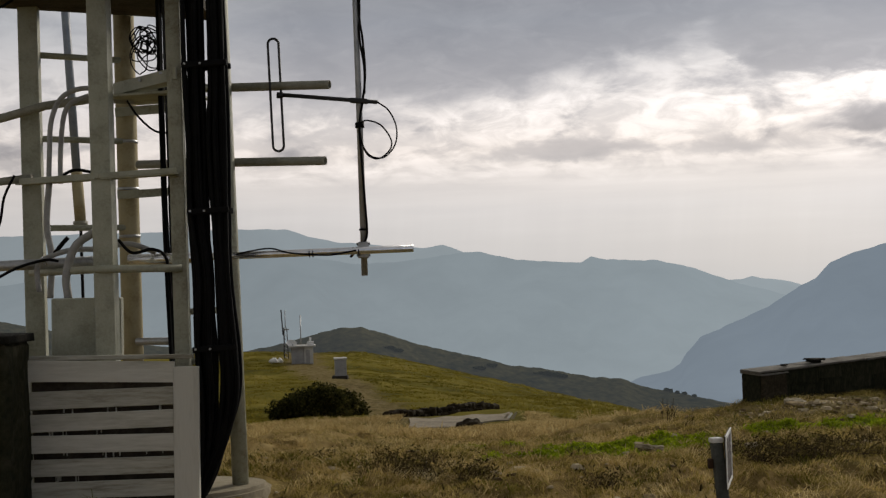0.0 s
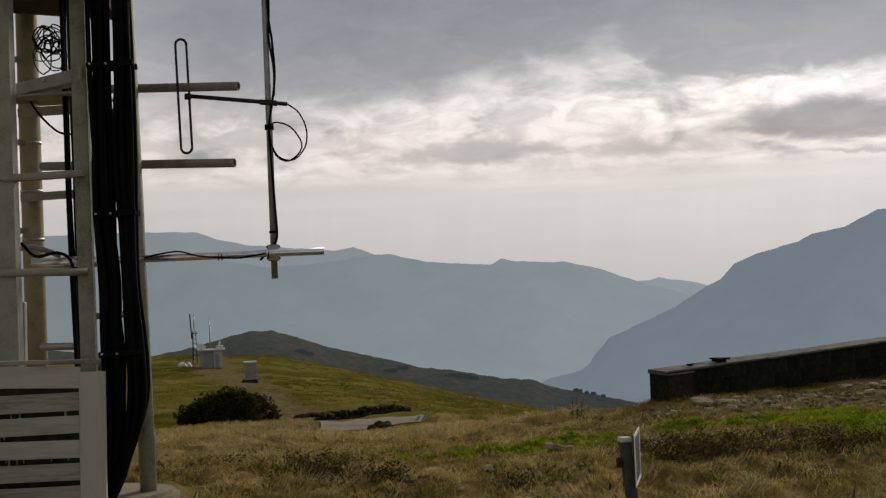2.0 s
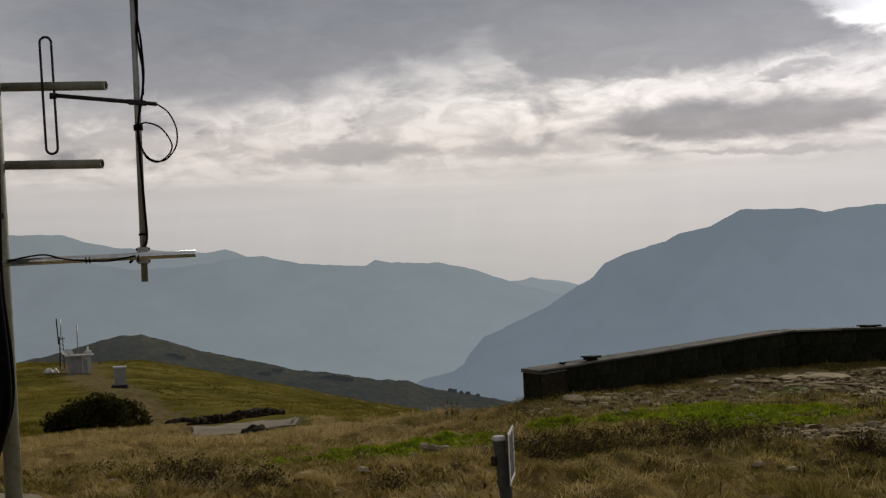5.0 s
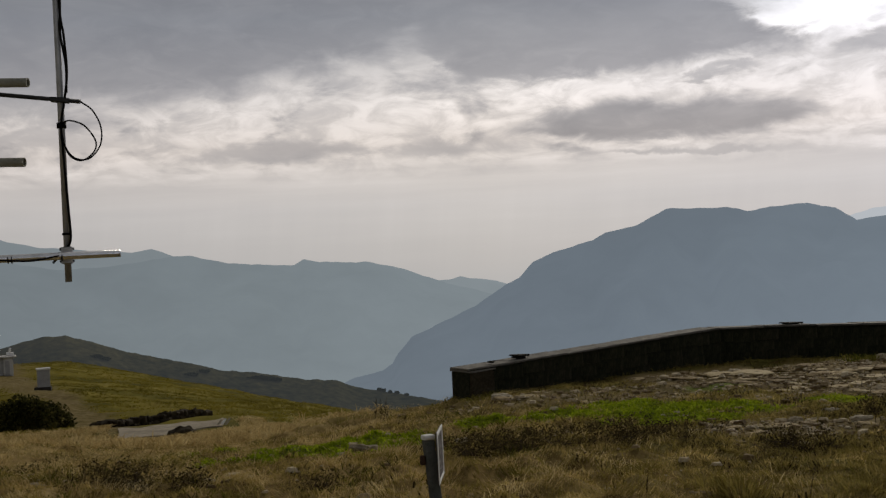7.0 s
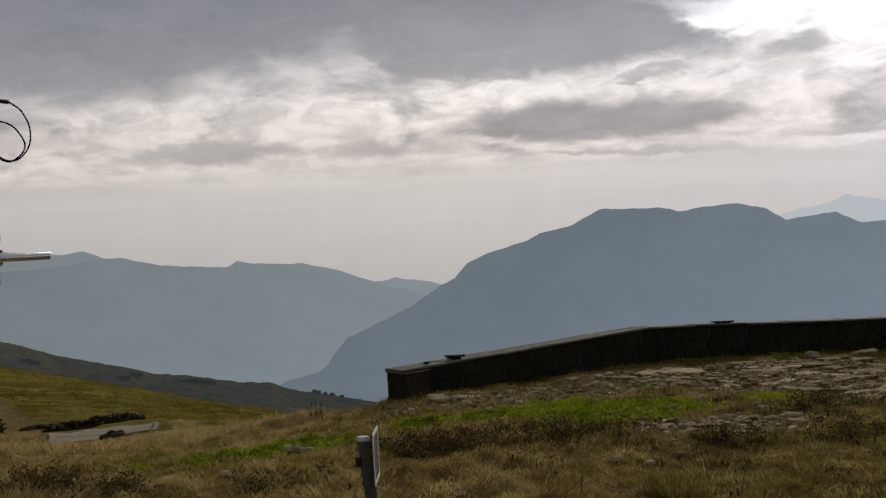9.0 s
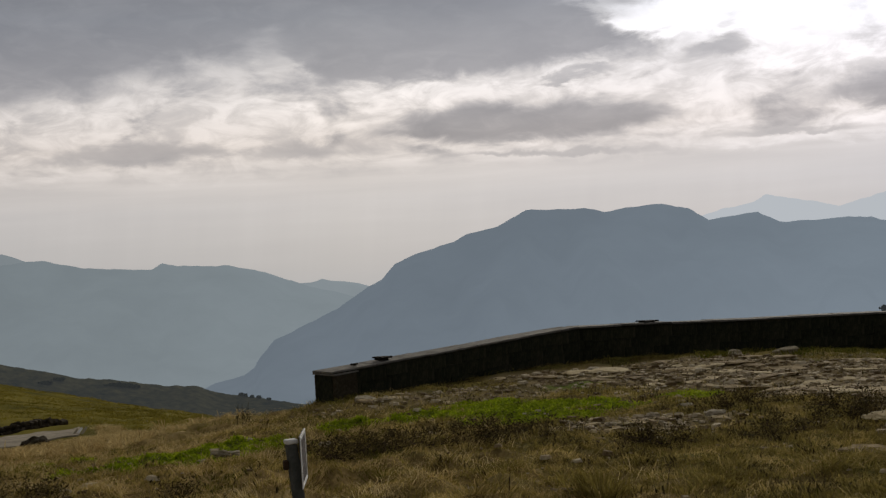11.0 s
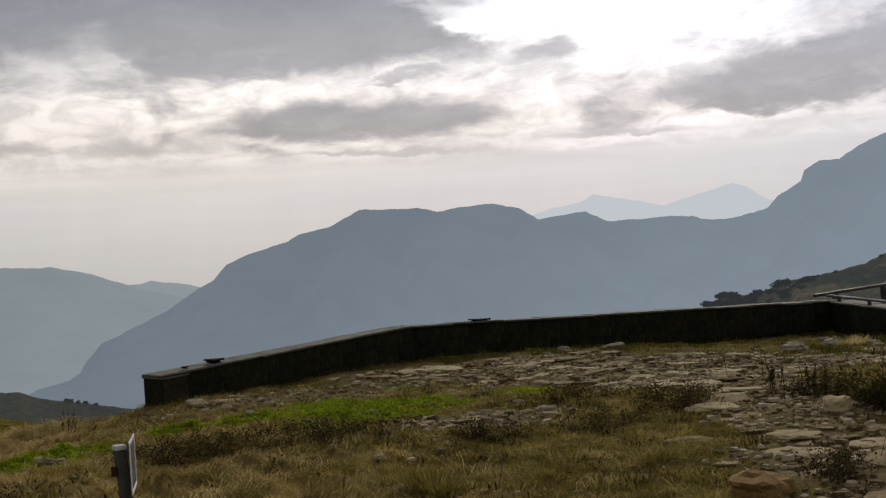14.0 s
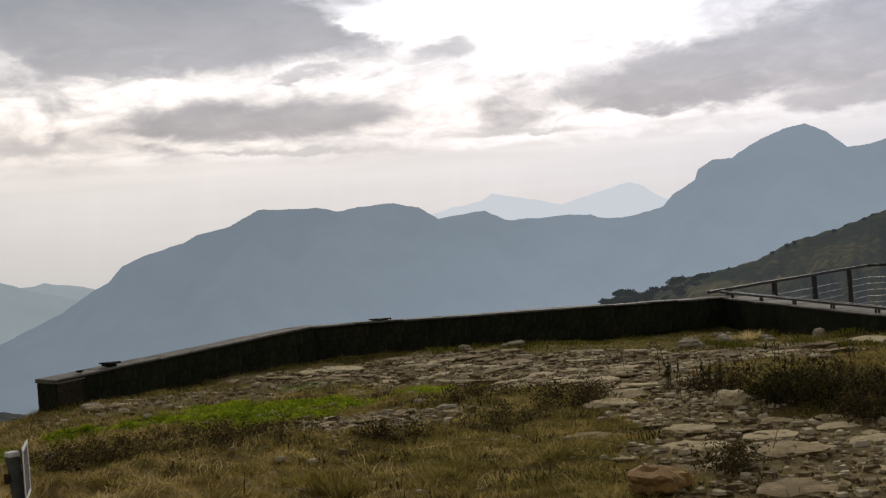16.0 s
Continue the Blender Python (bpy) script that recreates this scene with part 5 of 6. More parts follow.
for z in (-0.30, -0.46, -0.62, -0.78, -0.94):
    part("wire", tube([RA + Vector((0, 0, z)), RB + Vector((0, 0, z))], 0.010, 6), GALV, railing)
    part("wire", tube([RB + Vector((0, 0, z)), RC + Vector((0, 0, z))], 0.010, 6), GALV, railing)
terrace = bmesh.new()
tv = [(17.9, 18.95), (26.6, 22.7), (30.6, 16.7), (15.5, 13.2)]
lo = [terrace.verts.new((x, y, -6.0)) for x, y in tv]
hi = [terrace.verts.new((x, y, -0.82)) for x, y in tv]
terrace.faces.new(hi[::-1])
terrace.faces.new(lo)
for k in range(4):
    terrace.faces.new((lo[k], lo[(k + 1) % 4], hi[(k + 1) % 4], hi[k]))
bmesh.ops.recalc_face_normals(terrace, faces=terrace.faces)
tagged(part("terrace", terrace, EDGE_STONE), "dark brown gravel terrace behind the wall", "terrace", kind="structure")


# ---- far things on the meadow hill ----
hx, hy = -15.5, 136.2
hz = gz(hx, hy)
hut = empty("hut", (hx, hy, hz), "small white hut with a flat overhanging roof", "hut")
# the side wall's shade is put into its grey base colour
part("wall", box((1.35, 2.2, 1.85), (-0.40, 0, 0.85), (0, 0, 6), 0.03), HUT_GREY, hut, "side wall with its shade put into grey plaster")
front = part("wall", box((0.95, 1.9, 1.80), (0.78, -0.2, 0.85), (0, 0, 6), 0.03), HUT_WALL, hut, "white front wall")
part("door", box((0.42, 0.06, 1.45), (0.80, -1.17, 0.72), (0, 0, 6), 0.01), HUT_GREY, front)
roof = part("roof", box((2.85, 2.8, 0.16), (0.08, 0, 1.84), (0, 0, 6), 0.04), HUT_WALL, hut, "pale flat overhanging roof")
dish = bmesh.new()
bmesh.ops.create_uvsphere(dish, u_segments=16, v_segments=8, radius=0.8)
bmesh.ops.delete(dish, geom=[v for v in dish.verts if v.co.z > -0.35], context="VERTS")
bmesh.ops.transform(dish, matrix=pose(-0.85, -0.9, 2.62, 40, 0, 20), verts=dish.verts)
part("dish", dish, WHITE, roof, "white dish on the roof")
part("dish_mount", tube([(-0.85, -0.6, 1.9), (-0.85, -0.7, 2.1)], 0.06, 8), STEEL, roof)
part("roof_unit", box((0.7, 0.6, 0.35), (0.95, 0.3, 2.08), (0, 0, 12), 0.04), WHITE, roof)
part("roof_unit", box((0.2, 0.2, 0.8), (0.85, 0.7, 2.3), (0, 10, 20), 0.03), WHITE, roof)


def far_mast(x, y, h, r, lattice, label):
    z = gz(x, y)
    m = empty("radio_mast", (x, y, z), label, "mast", "masts on the hill")
    if lattice:
        for k in range(3):
            a = math.tau * k / 3
            part("leg", tube([(0.30 * math.cos(a), 0.30 * math.sin(a), 0), (0.22 * math.cos(a), 0.22 * math.sin(a), h * 0.62)], 0.05, 6), DARK_METAL, m)
        for q in range(7):
            zz = h * 0.62 * q / 7
            part("brace", tube([(0.28, 0, zz), (-0.14, 0.24, zz + h * 0.05)], 0.035, 5), STEEL, m)
            part("brace", tube([(-0.14, 0.24, zz), (-0.14, -0.24, zz + h * 0.05)], 0.035, 5), STEEL, m)
        part("panel_aerial", box((0.13, 0.13, h * 0.5), (-0.30, -0.1, h * 0.72), (0, -3, 0), 0.03), DARK_METAL, m)
        part("whip", tube([(0.05, 0, h * 0.6), (0.05, 0, h * 0.95)], 0.05, 6), STEEL, m)
        part("crosspiece", box((0.7, 0.1, 0.12), (0.15, 0, h * 0.58), bevel=0.01), STEEL, m)
    else:
        part("pole", tube([(0, 0, 0), (0, 0, h)], r, 8), STEEL, m)


far_mast(-18.8, 148.8, 5.9, 0.1, True, "dark lattice radio mast beside the hut")
far_mast(-17.0, 149.0, 5.1, 0.07, False, "thin grey whip mast behind the hut")
for k, (dx, dy) in enumerate(((-3.6, 1.5), (-3.1, -0.6), (-2.7, 0.4))):
    x, y = hx + dx, hy + dy
    tagged(part("white_drum", tube([(x, y, gz(x, y)), (x + 0.5, y, gz(x, y) + 0.35)], 0.3, 10), WHITE), "white drum lying in the grass by the hut", "drum", "drums")
bx, by = -9.33, 111.6
bz = gz(bx, by)
block = empty("marker_block", (bx, by, bz), "grey upright concrete block with a white cap", "block")
part("plinth", box((1.35, 1.2, 0.5), (-0.05, 0, 0.1), bevel=0.04), DARK_STONE, block)
part("shaft", box((1.0, 0.95, 1.9), (0, 0, 0.85), (0, 0, 8), 0.03), HUT_GREY, block)
part("cap", box((1.15, 1.1, 0.14), (0, 0, 1.85), (0, 0, 8), 0.03), WHITE, block)

# the concrete bend of the road and its stone edge
def drape(name, outline, lift, mat, label, category):
    """A slab laid on the ground inside a rounded outline."""
    bm = bmesh.new()
    n = 18
    (x0, y0), (x1, y1), (x2, y2), (x3, y3) = outline
    grid = []
    for i in range(n + 1):
        row = []
        for j in range(7):
            u, v = i / n, j / 6
            x = (x0 * (1 - u) + x1 * u) * (1 - v) + (x3 * (1 - u) + x2 * u) * v
            y = (y0 * (1 - u) + y1 * u) * (1 - v) + (y3 * (1 - u) + y2 * u) * v
            row.append(bm.verts.new((x + 0.12 * math.sin(7 * u + 3 * v), y + 0.25 * math.sin(9 * u + v * 4), gz(x, y) + lift)))
        grid.append(row)
    for i in range(n):
        for j in range(6):
            bm.faces.new((grid[i][j], grid[i + 1][j], grid[i + 1][j + 1], grid[i][j + 1]))
    ob = part(name, bm, mat)
    sol = ob.modifiers.new("thick", "SOLIDIFY")
    sol.thickness, sol.offset = 0.5, -1
    return tagged(ob, label, category, kind="structure")


drape("road", ((-1.6, 45.6), (2.2, 48.4), (2.8, 57.0), (-1.6, 50.5)), 0.05, ROAD, "pale concrete bend of a road below the plateau", "road")


# ---- loose stones, rocks and edge stones ----
def rock_mesh(name, seed, flat, mat, subdiv=2, cut=0.42):
    bm = bmesh.new()
    bmesh.ops.create_icosphere(bm, subdivisions=subdiv, radius=0.5)
    off = Vector((seed * 3.1, seed * 1.7, seed * 0.9))
    for v in bm.verts:
        d = v.co.normalized()
        k = 1 + 0.34 * noise.noise(d * 1.4 + off) + 0.20 * noise.noise(d * 3.3 + off) + 0.07 * noise.noise(d * 9 + off)
        v.co = d * 0.5 * k
        v.co.z = max(-0.5, min(cut + (0.10 + 0.3 * (cut - 0.42)) * noise.noise(v.co * 4 + off), v.co.z * (1.5 if cut < 0.5 else 1.0))) * flat
        q = 0.06
        v.co.x = round(v.co.x / q) * q * 0.35 + v.co.x * 0.65
    me = bpy.data.meshes.new(name)
    bm.to_mesh(me)
    bm.free()
    me.materials.append(mat)
    return me


FLATS = [rock_mesh("flat_stone", i + 1, 0.14, STONE, 3) for i in range(12)]
ROCKS = [rock_mesh("rock", i + 20, 0.7, ROCK, 3, 0.5) for i in range(6)]
BUFFS = [rock_mesh("rock", 20, 0.7, STONE, 3, 0.5)]
BROWNS = [rock_mesh("rock", 43, 0.55, BROWN_STONE, 3, 0.55)]


def lay(me, name, x, y, size, turn, tilt, label, group, sink=0.25, tall=1.0):
    ob = new(name, me)
    ob.location = (x, y, gz(x, y) + size * tall * sink)
    ob.rotation_euler = (radians(tilt), radians(tilt * 0.6), radians(turn))
    ob.scale = (size * 1.12, size * 0.88, size * tall)
    return tagged(ob, label, "stone", group)


for x, y, sz_, tall, me, lab in (
        (4.98, 5.95, 0.40, 0.75, BROWNS[0], "large brown angular rock half sunk in dry grass"), (7.75, 8.2, 0.33, 0.8, BUFFS[0], "rounded buff rock beside dark scrub"),
        (10.55, 17.1, 0.27, 0.8, ROCKS[1], "grey-buff rock lying near the wall"), (11.7, 17.4, 0.36, 0.6, ROCKS[2], "grey-buff rock lying near the wall"),
        (15.1, 13.95, 0.20, 1.35, ROCKS[3], "round pale rock by the wall"), (15.5, 16.65, 0.20, 0.9, ROCKS[5], "pale rock by the wall"), (16.0, 16.9, 0.17, 1.0, ROCKS[4], "pale rock by the wall"), (14.3, 14.2, 0.22, 0.6, ROCKS[1], "pale rock by the wall"), (14.1, 15.0, 0.28, 1.0, ROCKS[4], "pale rock by the wall"), (14.6, 14.6, 0.26, 0.9, ROCKS[5], "pale rock by the wall"),
        (12.5, 14.0, 0.45, 0.7, ROCKS[1], "pale rock on the stony path"), (-0.99, 10.6, 0.21, 0.8, ROCKS[4], "small pale rock in dry grass"), (4.4, 16.2, 0.24, 0.5, ROCKS[5], "dark flat rock by the wall end"),
        (8.05, 16.9, 0.22, 0.6, ROCKS[3], "grey-buff rock lying near the wall")):
    lay(me, "rock", x, y, sz_, x * 77 % 360, 4, lab, "rocks on the plateau", 0.17, tall)

for x, y, sz_ in ((-1.5, 11.3, 0.12), (-0.75, 11.6, 0.10), (1.5, 17.5, 0.22), (0.35, 10.2, 0.11), (-0.35, 12.3, 0.13), (2.7, 11.4, 0.14), (1.76, 11.6, 0.20), (1.9, 11.75, 0.13), (1.6, 11.5, 0.10), (5.35, 10.9, 0.13), (5.9, 11.1, 0.17), (5.6, 10.4, 0.12), (6.3, 10.6, 0.19), (6.05, 12.1, 0.12), (6.6, 11.7, 0.14), (5.2, 11.6, 0.10), (6.9, 12.3, 0.12)):
    lay(ROCKS[int(x * 50) % 6], "rock", x, y, sz_, x * 77 % 360, 4, "small pale stone lying in the dry grass", "rocks on the plateau", 0.12, 0.6)

rnd = random.Random(77)
placed = []
# the broad slabs that stand out
for x, y, sz_ in ((7.26, 9.28, 0.42), (7.3, 8.8, 0.30), (6.06, 7.98, 0.46), (6.26, 7.04, 0.46), (6.74, 7.63, 0.40), (6.42, 6.25, 0.50), (6.95, 6.95, 0.42), (5.6, 5.35, 0.55), (7.25, 6.2, 0.40), (6.9, 5.5, 0.5), (5.9, 6.4, 0.28)):
    placed.append((x, y, sz_))
    lay(FLATS[int(x * 53) % 12], "flat_stone", x, y, sz_, -20 + (x * 61) % 40, 3, "broad flat buff slab sunk in the soil of the path", "flat stones of the path", 0.02, 0.75)
# the broad slabs close by, then the paving farther on
for count, y0, y1, sizes, slack in ((50, 4.4, 9.3, (0.12, 0.16, 0.22, 0.30), 0.52), (208, 8.8, 17.2, (0.16, 0.22, 0.3, 0.40, 0.5), 0.42)):
    tries, goal = 0, len(placed) + count
    while len(placed) < goal and tries < 20000:
        tries += 1
        y, x = rnd.uniform(y0, y1), rnd.uniform(3.0, 15.0)
        if rnd.random() > float(path_mask(np.array([x]), np.array([y]))[0]) ** 1.5:
            continue
        size = rnd.choice(sizes) * rnd.uniform(0.85, 1.15)
        if x < 7.0 and y > 9.0:
            size *= 0.45
        if any((x - a) ** 2 + ((y - b) * 1.1) ** 2 < (slack * (size + c)) ** 2 for a, b, c in placed):
            continue
        placed.append((x, y, size))
        lay(rnd.choice(FLATS), "flat_stone", x, y, size, rnd.gauss(-38, 40), rnd.uniform(-6, 6), "broad flat buff slab sunk in the soil of the path" if size > 0.45 else "flat buff stone set in the worn path", "flat stones of the path", 0.015, rnd.uniform(0.6, 1.0) * min(1.0, 0.6 / size))

for x, y, sz_ in ((5.89, 11.77, 0.16), (5.5, 10.89, 0.20), (5.46, 10.0, 0.17), (5.35, 9.85, 0.12), (5.09, 9.53, 0.16), (4.89, 9.45, 0.12), (6.4, 10.29, 0.15), (6.0, 12.6, 0.14), (5.75, 11.3, 0.12), (6.15, 11.5, 0.11), (8.6, 15.1, 0.2), (7.5, 14.3, 0.2),
                  (4.75, 9.9, 0.10), (5.2, 10.4, 0.11), (6.3, 12.1, 0.13), (5.6, 12.0, 0.10), (6.7, 13.4, 0.15), (7.0, 14.0, 0.14), (4.4, 16.0, 0.3), (4.9, 16.2, 0.2)):
    lay(FLATS[int(x * 37) % 12], "flat_stone", x, y, sz_, x * 91 % 360, 5, "small pale flat stone lying in the heath", "flat stones of the path", 0.05, 1.0)


def pebble_field(n, seed):
    """Chips of stone strewn over the path and bare soil."""
    rs = np.random.RandomState(seed)
    verts, faces = [], []
    low = np.array([(1, 0.1, 0), (0.3, 0.9, 0), (-0.8, 0.6, 0), (-0.8, -0.6, 0), (0.3, -0.9, 0)])
    base = np.concatenate([low, low * 0.72 + np.array([0.05, 0.0, 0.26])])
    tri = ((0, 1, 6, 5), (1, 2, 7, 6), (2, 3, 8, 7), (3, 4, 9, 8), (4, 0, 5, 9), (5, 6, 7, 8, 9))
    k = 0
    while k < n:
        x, y = rs.uniform(-2.5, 14), rs.uniform(4, 17.3)
        pm = float(path_mask(np.array([x]), np.array([y]))[0])
        if rs.rand() > 0.07 + 0.93 * pm:
            continue
        s_, a = rs.choice((0.009, 0.013, 0.018, 0.028, 0.042, 0.065), p=(0.2, 0.22, 0.2, 0.18, 0.13, 0.07)) * rs.uniform(0.7, 1.3), rs.uniform(0, math.tau)
        p = base * s_ * (0.7 + 0.6 * np.tile(rs.rand(5, 1), (2, 1))) * np.array([1.0, 0.75, 1.5])
        c, q = math.cos(a), math.sin(a)
        p = np.stack([p[:, 0] * c - p[:, 1] * q + x, p[:, 0] * q + p[:, 1] * c + y, p[:, 2] + gz(x, y) + 0.004], -1)
        o = len(verts)
        verts.extend(p.tolist())
        faces.extend([tuple(o + i for i in f_) for f_ in tri])
        k += 1
    mat = material("stone_chips", ((0.11, 0.075, 0.034), (0.24, 0.18, 0.095), (0.50, 0.43, 0.30)), 3, 0.9, 0, 0, island=1.0)
    return tagged(new("stone_chips", mesh_from("stone_chips", verts, faces, mat)), "pale stone chips strewn over the worn path", "gravel", kind="stuff")


pebble_field(12000, 3)

rnd = random.Random(14)
edge = empty("road_edge", (-0.2, 57.0, gz(-0.2, 57.0)), "low dark dry-stone edge along the road bend", "stone edge")
ez = gz(-0.2, 57.0)
for k in range(72):
    f = (k % 36) / 35
    up = 0.02 if k < 36 else 0.24
    x, y = -2.5 + 4.6 * f + rnd.uniform(-0.1, 0.1), 53.6 + 6.8 * f + rnd.uniform(-0.15, 0.15)
    part("edge_stone", box((rnd.uniform(0.22, 0.46), 0.35, rnd.uniform(0.18, 0.3)), (x + 0.2, y - 57.0, gz(x, y) - ez + up), (rnd.uniform(-12, 12), rnd.uniform(-12, 12), rnd.uniform(20, 95)), 0.05, 0.04, k), EDGE_STONE, edge)
heap = bmesh.new()
bmesh.ops.create_icosphere(heap, subdivisions=4, radius=1.0)
for v in heap.verts:
    v.co = v.co * (1 + 0.25 * noise.noise(v.co * 2.1) + 0.10 * noise.noise(v.co * 6))
    v.co = Vector((v.co.x * 0.5 + 0.75, v.co.y * 0.5 + 46.2, v.co.z * 0.30 + gz(0.75, 46.2)))
tagged(part("earth_mound", heap, EDGE_STONE), "brown earth mound at the near side of the road", "mound")
kerb = empty("kerb_blocks", (2.2, 48.8, gz(2.2, 48.8)), "three pale concrete bars leaning at the road end", "kerb")
for k in range(3):
    part("bar", bar((-0.15 + 0.17 * k, 0.15 * k, -0.05), (0.08 + 0.17 * k, 0.3 + 0.15 * k, 0.20), 0.07, 0.07, 0.01), WHITE if k == 1 else CONCRETE, kerb)


# ---- grass, clover and shrubs ----
def blades(name, px, py, height, lean, width, mat, label, category, seed, ang=None, kind="stuff", z0=None, droop=0.35):
    """Curved two-piece blades rooted at px, py."""
    rs = np.random.RandomState(seed)
    n = len(px)
    z = ground_z(px, py) - 0.01 if z0 is None else z0
    a = rs.uniform(0, math.tau, n) if ang is None else ang + rs.normal(0, 0.5, n)
    w = width * rs.uniform(0.6, 1.4, n)
    h = height * np.ones(n)
    ln = lean * rs.uniform(0.2, 1.6, n)
    dx, dy = np.cos(a), np.sin(a)
    b = rs.uniform(0, math.tau, n)
    sx, sy = np.cos(b), np.sin(b)
    root = np.stack([px, py, z], -1)
    mid = root + np.stack([dx * ln * h * 0.4, dy * ln * h * 0.4, h * 0.62], -1)
    tip = root + np.stack([dx * ln * h, dy * ln * h, h * (1 - droop * ln)], -1)
    side = np.stack([sx * w / 2, sy * w / 2, np.zeros(n)], -1)
    v = np.stack([root - side, root + side, mid + side * 0.7, mid - side * 0.7, tip], 1).reshape(-1, 3)
    me = bpy.data.meshes.new(name)
    me.vertices.add(len(v))
    me.vertices.foreach_set("co", v.astype(np.float32).reshape(-1))
    o = np.arange(n)[:, None] * 5
    loops = np.concatenate([o + np.array([[0, 1, 2, 3]]), o + np.array([[3, 2, 4]])], 1).reshape(-1)
    me.loops.add(len(loops))
    me.loops.foreach_set("vertex_index", loops.astype(np.int32))
    me.polygons.add(2 * n)
    st = (np.arange(n)[:, None] * 7 + np.array([[0, 4]])).reshape(-1)
    me.polygons.foreach_set("loop_start", st.astype(np.int32))
    me.update(calc_edges=True)
    me.validate()
    me.materials.append(mat)
    return tagged(new(name, me), label, category, kind=kind)


def sector(n, d0, d1, a0, a1, seed):
    rs = np.random.RandomState(seed)
    d = np.sqrt(rs.uniform(d0 ** 2, d1 ** 2, n))
    a = np.radians(rs.uniform(a0, a1, n))
    return d * np.sin(a), d * np.cos(a), rs


def tussocks(n, d0, d1, a0, a1, seed, per=16, spread=0.10):
    """Roots of blades gathered in clumps."""
    cx, cy, rs = sector(n, d0, d1, a0, a1, seed)
    r = np.abs(rs.normal(0, spread, (n, per)))
    a = rs.uniform(0, math.tau, (n, per))
    big = np.repeat(rs.uniform(0.5, 1.25, n), per)
    return (cx[:, None] + r * np.cos(a)).reshape(-1), (cy[:, None] + r * np.sin(a)).reshape(-1), big, rs, a.reshape(-1)


def near_wall(x, y):
    """True behind the wall's front."""
    l1 = (y - 16.97) - (x - 4.17) * (18.58 - 16.97) / (8.66 - 4.17)
    l3 = (x - 17.5) - (y - 18.56) * (13.6 - 17.5) / (10.2 - 18.56)
    return ((x > 4.0) & (x < 8.7) & (l1 > -0.03)) | ((x >= 8.66) & (y > 18.5)) | (l3 > -0.03)


def keep(x, y, dens, rs):
    return (rs.rand(len(x)) < dens) & ~near_wall(x, y) & ~((np.abs(x + 2.2) < 0.95) & (np.abs(y - 9.35) < 0.6))


def comb(x, y):
    """The way the mats of grass lie."""
    return 2.6 * math.pi * rough_noise(x, y, 1.5, 40, 2)


# straw-coloured tussocks over the whole plateau
x, y, big, rs, out_a = tussocks(14500, 6.3, 25, -22, 54, 101, 28, 0.085)
patch = sstep(rough_noise(x, y, 3.1, 30, 3), -0.75, 0.35) * (0.25 + 0.75 * sstep(rough_noise(x, y, 0.8, 41, 3), -0.45, 0.1))
dens = (0.30 + 0.70 * patch) * (1 - 0.93 * np.clip(path_mask(x, y) * 1.3, 0, 1)) * (1 - 0.97 * green_mask(x, y)) * (1 - 0.75 * sstep(x, 5, 10))
k = keep(x, y, dens, rs)
pale = rs.rand(len(x)) < straw_mask(x, y)
kk = k & ~pale
blades("dry_grass", x[kk], y[kk], 0.085 * big[kk], 1.8, 0.0045, DRY, "brown dry grass tussocks covering the plateau", "grass", 102, ang=comb(x[kk], y[kk]) + 0.6 * np.sin(out_a[kk]), droop=0.27)
kk = k & pale
blades("straw_grass", x[kk], y[kk], 0.105 * big[kk] * (0.55 + 0.8 * sstep(rough_noise(x[kk], y[kk], 0.9, 42, 2), -0.4, 0.4)), 1.8, 0.0042, STRAW, "pale straw grass lying in mats on the plateau", "grass", 103, ang=comb(x[kk], y[kk]) + 0.8 * np.sin(out_a[kk]), droop=0.27)
# short turf between
x, y, rs = sector(90000, 6.3, 24, -22, 54, 111)
dens = (0.4 + 0.6 * sstep(rough_noise(x, y, 2.0, 31, 3), -0.4, 0.4)) * (1 - 0.9 * np.clip(path_mask(x, y) * 1.3, 0, 1)) * (1 - 0.9 * green_mask(x, y))
k = keep(x, y, dens, rs)
blades("short_turf", x[k], y[k], rs.uniform(0.03, 0.08, int(k.sum())), 1.6, 0.007, DRY, "short dry brown turf between the tussocks", "grass", 112, ang=comb(x[k], y[k]), droop=0.3)
x, y, rs = sector(60000, 6.3, 24, -22, 54, 121)
dens = sstep(rough_noise(x, y, 3.6, 32, 3), -0.1, 0.8) * (1 - 0.9 * np.clip(path_mask(x, y) * 1.2, 0, 1)) * (0.45 + 0.55 * sstep(y, 10, 13))
k = keep(x, y, dens, rs)
blades("olive_grass", x[k], y[k], rs.uniform(0.04, 0.11, int(k.sum())), 1.4, 0.007, OLIVE, "olive-green grass mixed into the dry turf", "grass", 122, ang=comb(x[k], y[k]) + 0.8, droop=0.33)
x, y, rs = sector(130000, 6.3, 20, -12, 54, 125)
dens = 0.8 * sstep(rough_noise(x, y, 1.3, 36, 3), 0.1, 0.6) * (1 - 0.95 * np.clip(path_mask(x, y) * 1.2, 0, 1)) * (1 - green_mask(x, y)) * (0.3 + 0.7 * sstep(x, 3.0, 5.0))
k = keep(x, y, dens, rs)
blades("brown_heath", x[k], y[k], rs.uniform(0.03, 0.10, int(k.sum())), 0.9, 0.012, SHRUB, "low dark brown heath between the grass", "plants", 126)
x, y, big, rs, out_a = tussocks(260, 8.5, 19, -16, 16, 127, 60, 0.16)
k = keep(x, y, sstep(rough_noise(x, y, 2.1, 43, 2), -0.3, 0.3) * (1 - 0.8 * green_mask(x, y)), rs)
blades("olive_tuft", x[k], y[k], 0.10 * big[k], 1.6, 0.008, OLIVE, "olive tufts scattered through the straw grass", "grass", 128, ang=out_a[k], droop=0.3)
